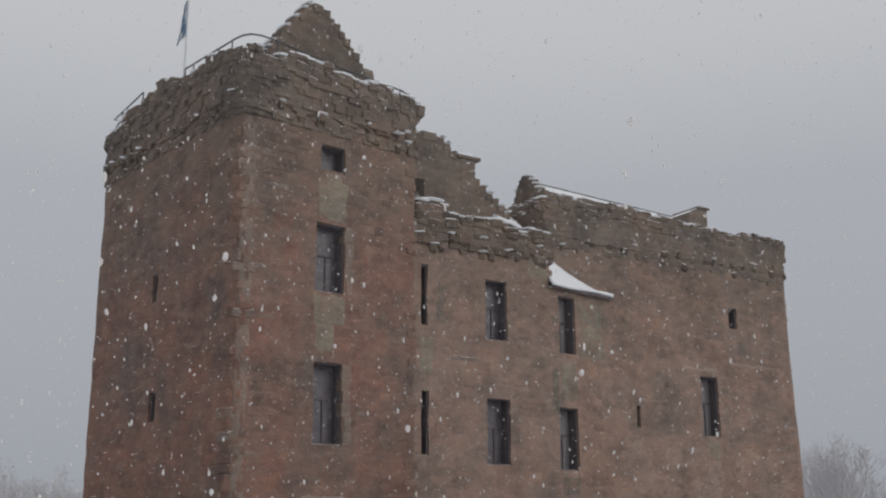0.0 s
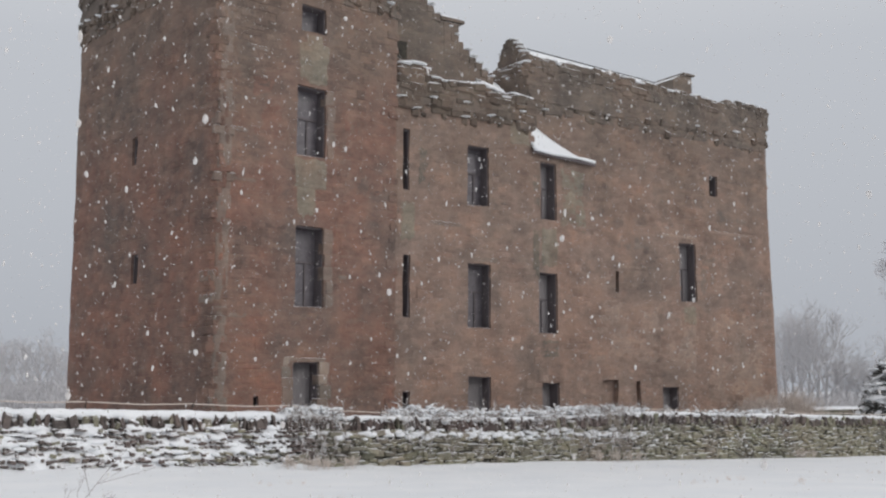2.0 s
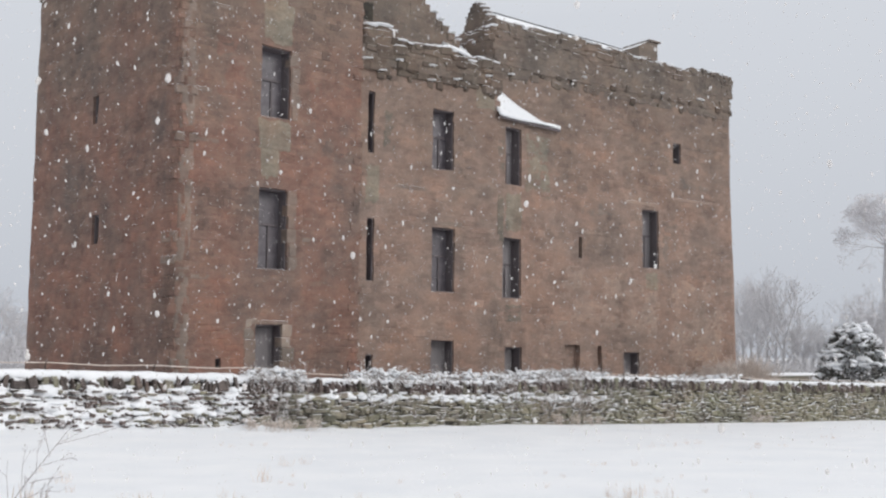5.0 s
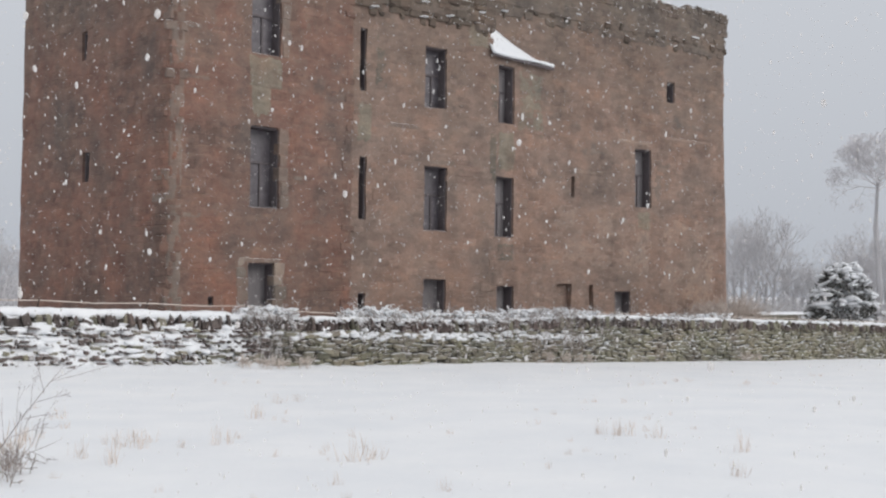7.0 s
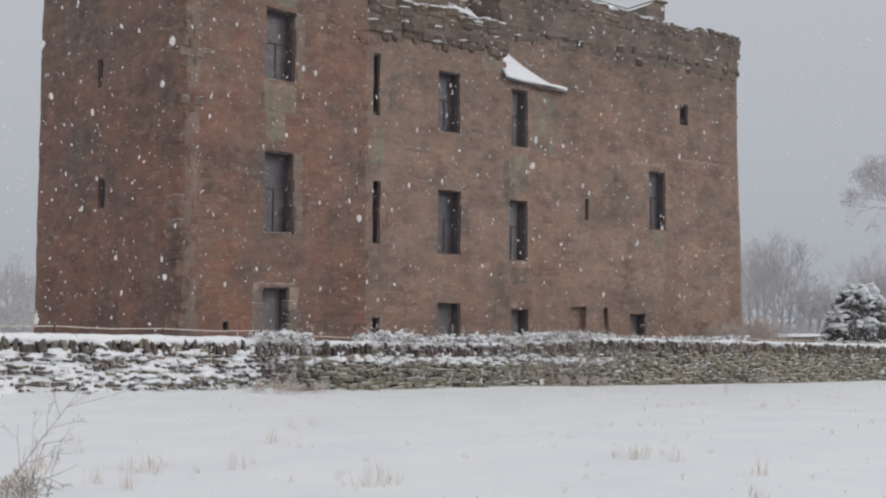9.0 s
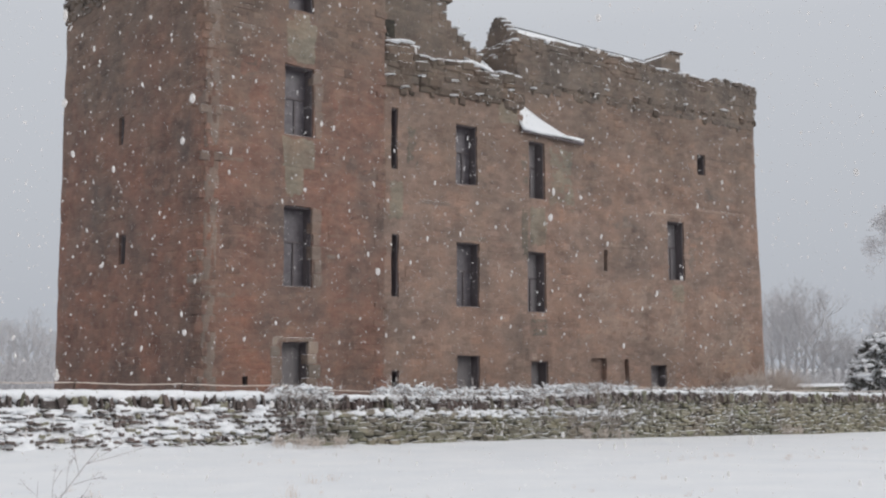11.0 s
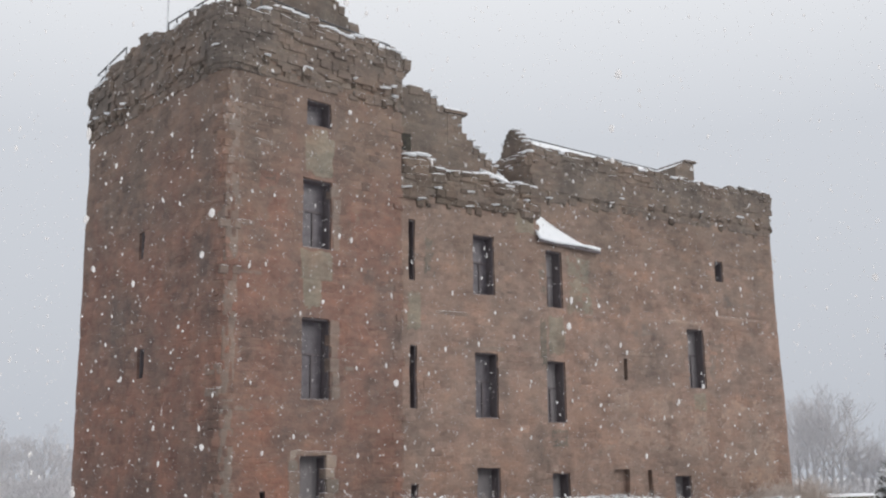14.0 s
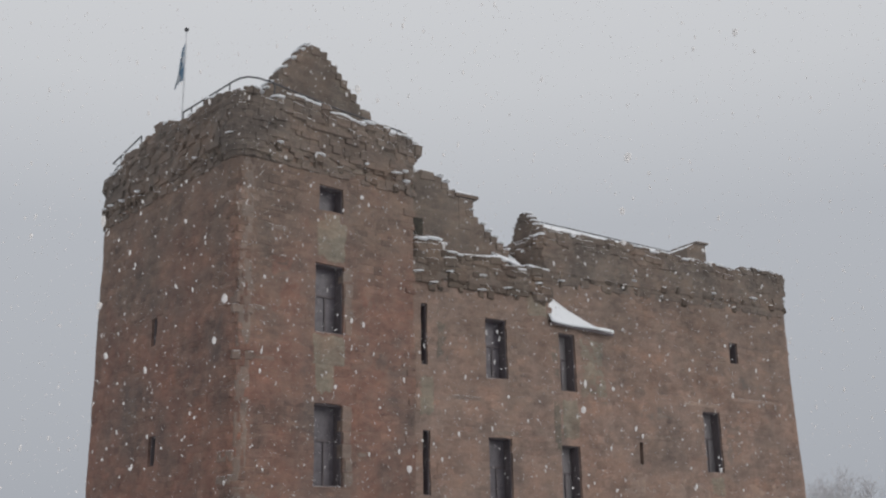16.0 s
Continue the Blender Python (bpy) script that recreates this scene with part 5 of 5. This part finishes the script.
def sapling():
    t = thing("bare_sapling", pose(-3.6, 10.3, ground_z(-3.6, 10.3) - 0.05), "thin bare sapling with sparse rimed twigs leaning over the snow", "shrub")
    for k, (dx, dz, length, seed) in enumerate(((0.58, 0.82, 0.98, 3), (0.9, 0.42, 0.5, 8))):
        way = Vector((dx, 0.05, dz)).normalized()
        base = Vector((0.03 * k, 0.04 * k, 0))
        starts = [(base, way, length, 0.0062, 1)]
        for n in range(7):
            turn = 0.75 if n % 2 else -0.7
            side = Vector((way.x * math.cos(turn) + way.z * math.sin(turn), 0.3 * math.sin(n * 2.0), way.z * math.cos(turn) - way.x * math.sin(turn)))
            starts.append((base + way * length * (0.28 + 0.1 * n), side, 0.3 - 0.025 * n, 0.0038, 2))
        me = limbs_mesh("stem", SHRUB, starts, seed, spread=0.6, up=0.1, wob=0.2, shrink=0.55, kids=(1, 2), least=0.0019)
        new("stem", me).parent = t


sapling()
for x, y, seed in ((-3.45, 10.3, 81), (-3.3, 9.9, 82), (-3.12, 9.6, 84), (-3.28, 9.4, 85), (-3.05, 9.15, 86)):
    shrub("dead_weed_clump", x, y, 9, 0.13, 0.003, 2, DEAD if seed % 2 else BRAMBLE, "low clump of dead brown weeds poking out of the snow", seed, spread=0.9)
corner = R_M @ Vector((18.9, -0.9, 0))
shrub("dead_shrub", corner.x, corner.y, 85, 1.15, 0.016, 3, DEAD, "dense pale dead shrub against the tower foot", 64, spread=0.8)
corner = R_M @ Vector((17.3, -0.8, 0))
shrub("dead_shrub", corner.x, corner.y, 75, 1.0, 0.016, 3, DEAD, "dense pale dead shrub against the tower foot", 65, spread=0.8)
for s, d, seed in ((-0.9, -0.9, 71), (-0.45, -1.1, 76), (0.1, -0.9, 77), (0.9, -0.7, 72), (10.2, -0.5, 73), (11.0, -0.5, 74), (11.9, -0.45, 78), (21.5, -0.5, 75), (20.8, -0.5, 79)):
    q = WALL_M @ Vector((s, d, 0))
    shrub("dead_weed_clump", q.x, q.y, 14, 0.2, 0.006, 2, DEAD, "dead weeds rimed with snow at the wall foot", seed, spread=0.9)


def tufts():
    rnd = random.Random(3)
    meshes = []
    for k in range(5):
        v, f = [], []
        for _ in range(22):
            a, r = rnd.uniform(0, math.tau), rnd.uniform(0, 0.1)
            b = Vector((math.cos(a) * r * 1.8, math.sin(a) * r, -0.03))
            h = rnd.uniform(0.1, 0.32)
            tip = b + Vector((rnd.uniform(-0.09, 0.09), rnd.uniform(-0.05, 0.05), h))
            side = Vector((rnd.uniform(-1, 1), rnd.uniform(-1, 1), 0)).normalized() * 0.003
            i = len(v)
            v += [(b - side)[:], (b + side)[:], (b.lerp(tip, 0.6) + side * 0.8 + Vector((0.01, 0, 0)))[:], tip[:], (b.lerp(tip, 0.6) - side * 0.8 + Vector((0.01, 0, 0)))[:]]
            f.append((i, i + 1, i + 2, i + 3, i + 4))
        me = bpy.data.meshes.new("grass_tuft")
        me.from_pydata(v, [], f)
        me.materials.append(STRAW)
        meshes.append(me)
    spots = [(-3.77, 11.95), (-3.7, 11.5), (-2.85, 10.63), (-2.79, 11.74), (-2.6, 11.5), (-2.41, 11.34), (-2.5, 11.9), (-2.41, 10.15), (-1.67, 11.74), (-0.23, 10.45), (-0.04, 10.61), (2.64, 12.89), (2.8, 12.8), (2.95, 12.8), (3.22, 12.5), (-1.29, 17.48), (-1.55, 16.94), (-1.59, 14.56), (-4.07, 14.22), (3.85, 11.33), (3.2, 9.57)]
    named = len(spots)
    for centre in ((6.53, 23.67), (7.16, 22.11), (5.73, 22.5), (3.68, 17.33), (-2.88, 21.67), (11.2, 27.0), (8.2, 23.4)):
        for _ in range(4):
            spots.append((centre[0] + rnd.uniform(-0.5, 0.5), centre[1] + rnd.uniform(-0.4, 0.4)))
    for x in range(44):
        yy = rnd.uniform(8, 16)
        spots.append((rnd.uniform(-0.42, 0.3) * yy, yy))
    for i, (x, y) in enumerate(spots):
        ob = new("grass_tuft", meshes[i % 5])
        s = rnd.uniform(0.65, 1.15) if i < named else rnd.uniform(0.22, 0.5)
        ob.matrix_world = pose(x, y, ground_z(x, y), 0, 0, rnd.uniform(0, 360)) @ Matrix.Scale(s, 4)
        tagged(ob, "tuft of dry straw-coloured grass standing out of the snow", "grass", "grass tufts")


tufts()


def fence():
    t = thing("wire_fence", WALL_M @ pose(0, 0.62, 0), "thin rusty posts carrying one snow-laden wire behind the wall", "fence")
    spots = [-13.5, -10.8, -8.2, -5.55, -2.9, -0.25, 2.6, 5.4, 8.3, 11.2, 14.2, 17.5, 21, 25, 29, 33, 37]
    rnd = random.Random(6)
    tops = []
    for s in spots:
        z = wall_base(s)
        bm = bmesh.new()
        tip = (s + rnd.uniform(-0.02, 0.1), -0.3, z + (1.5 if s < 2 else 1.36 + wall_rise(s)))
        tube(bm, [(s - 0.05, -0.3, z + 1.0 + wall_rise(s)), tip], 0.018, 5)
        part("post", bm, POST, t)
        tops.append(Vector(tip) - Vector((0, 0, 0.03)))
    for a, b in zip(tops, tops[1:]):
        bm = bmesh.new()
        tube(bm, [a, a.lerp(b, 0.5) - Vector((0, 0, 0.035)), b], 0.011, 4)
        part("wire", bm, STRAW, t, "fence wire furred with snow")


fence()


def snowfall():
    """Flakes hanging in the air over the field."""
    rnd = random.Random(99)
    v, f = [], []
    ico = bmesh.new()
    bmesh.ops.create_icosphere(ico, subdivisions=1, radius=1.0)
    pts = [q.co.copy() for q in ico.verts]
    tri = [[q.index for q in g.verts] for g in ico.faces]
    ico.free()
    for _ in range(24000):
        dist = 3.5 + 24.0 * rnd.random() ** 0.6
        az = rnd.uniform(-0.56, 0.56)
        el = rnd.uniform(-0.2, 0.62)
        c = Vector((math.tan(az) * dist, dist, 1.6 + math.tan(el) * dist))
        if (WALL_I @ c).y > 3.5 or c.z < ground_z(c.x, c.y) + 0.05:
            continue
        r = rnd.uniform(0.0024, 0.0066) * (1.6 if rnd.random() < 0.08 else 1)
        tall = rnd.uniform(1.1, 2.9)
        lean = rnd.uniform(-0.4, 0.4)
        k = len(v)
        for q in pts:
            j = r * rnd.uniform(0.75, 1.2)
            v.append((c.x + (q.x + lean * q.z) * j, c.y + q.y * j, c.z + q.z * j * tall))
        f.extend((k + a, k + b, k + e) for a, b, e in tri)
    for _ in range(26):
        dist = rnd.uniform(1.6, 3.4)
        c = Vector((math.tan(rnd.uniform(-0.44, 0.44)) * dist, dist, 1.6 + math.tan(rnd.uniform(-0.16, 0.5)) * dist))
        r, k = rnd.uniform(0.004, 0.0085), len(v)
        for q in pts:
            j = r * rnd.uniform(0.8, 1.25)
            v.append((c.x + q.x * j, c.y + q.y * j, c.z + q.z * j * 1.5))
        f.extend((k + a, k + b, k + e) for a, b, e in tri)
    me = bpy.data.meshes.new("snowfall")
    me.from_pydata(v, [], f)
    me.materials.append(FLAKE)
    ob = new("snowfall", me)
    tagged(ob, "white snowflakes falling through the air", "snowflakes", kind="stuff")


snowfall()

boundary_wall()
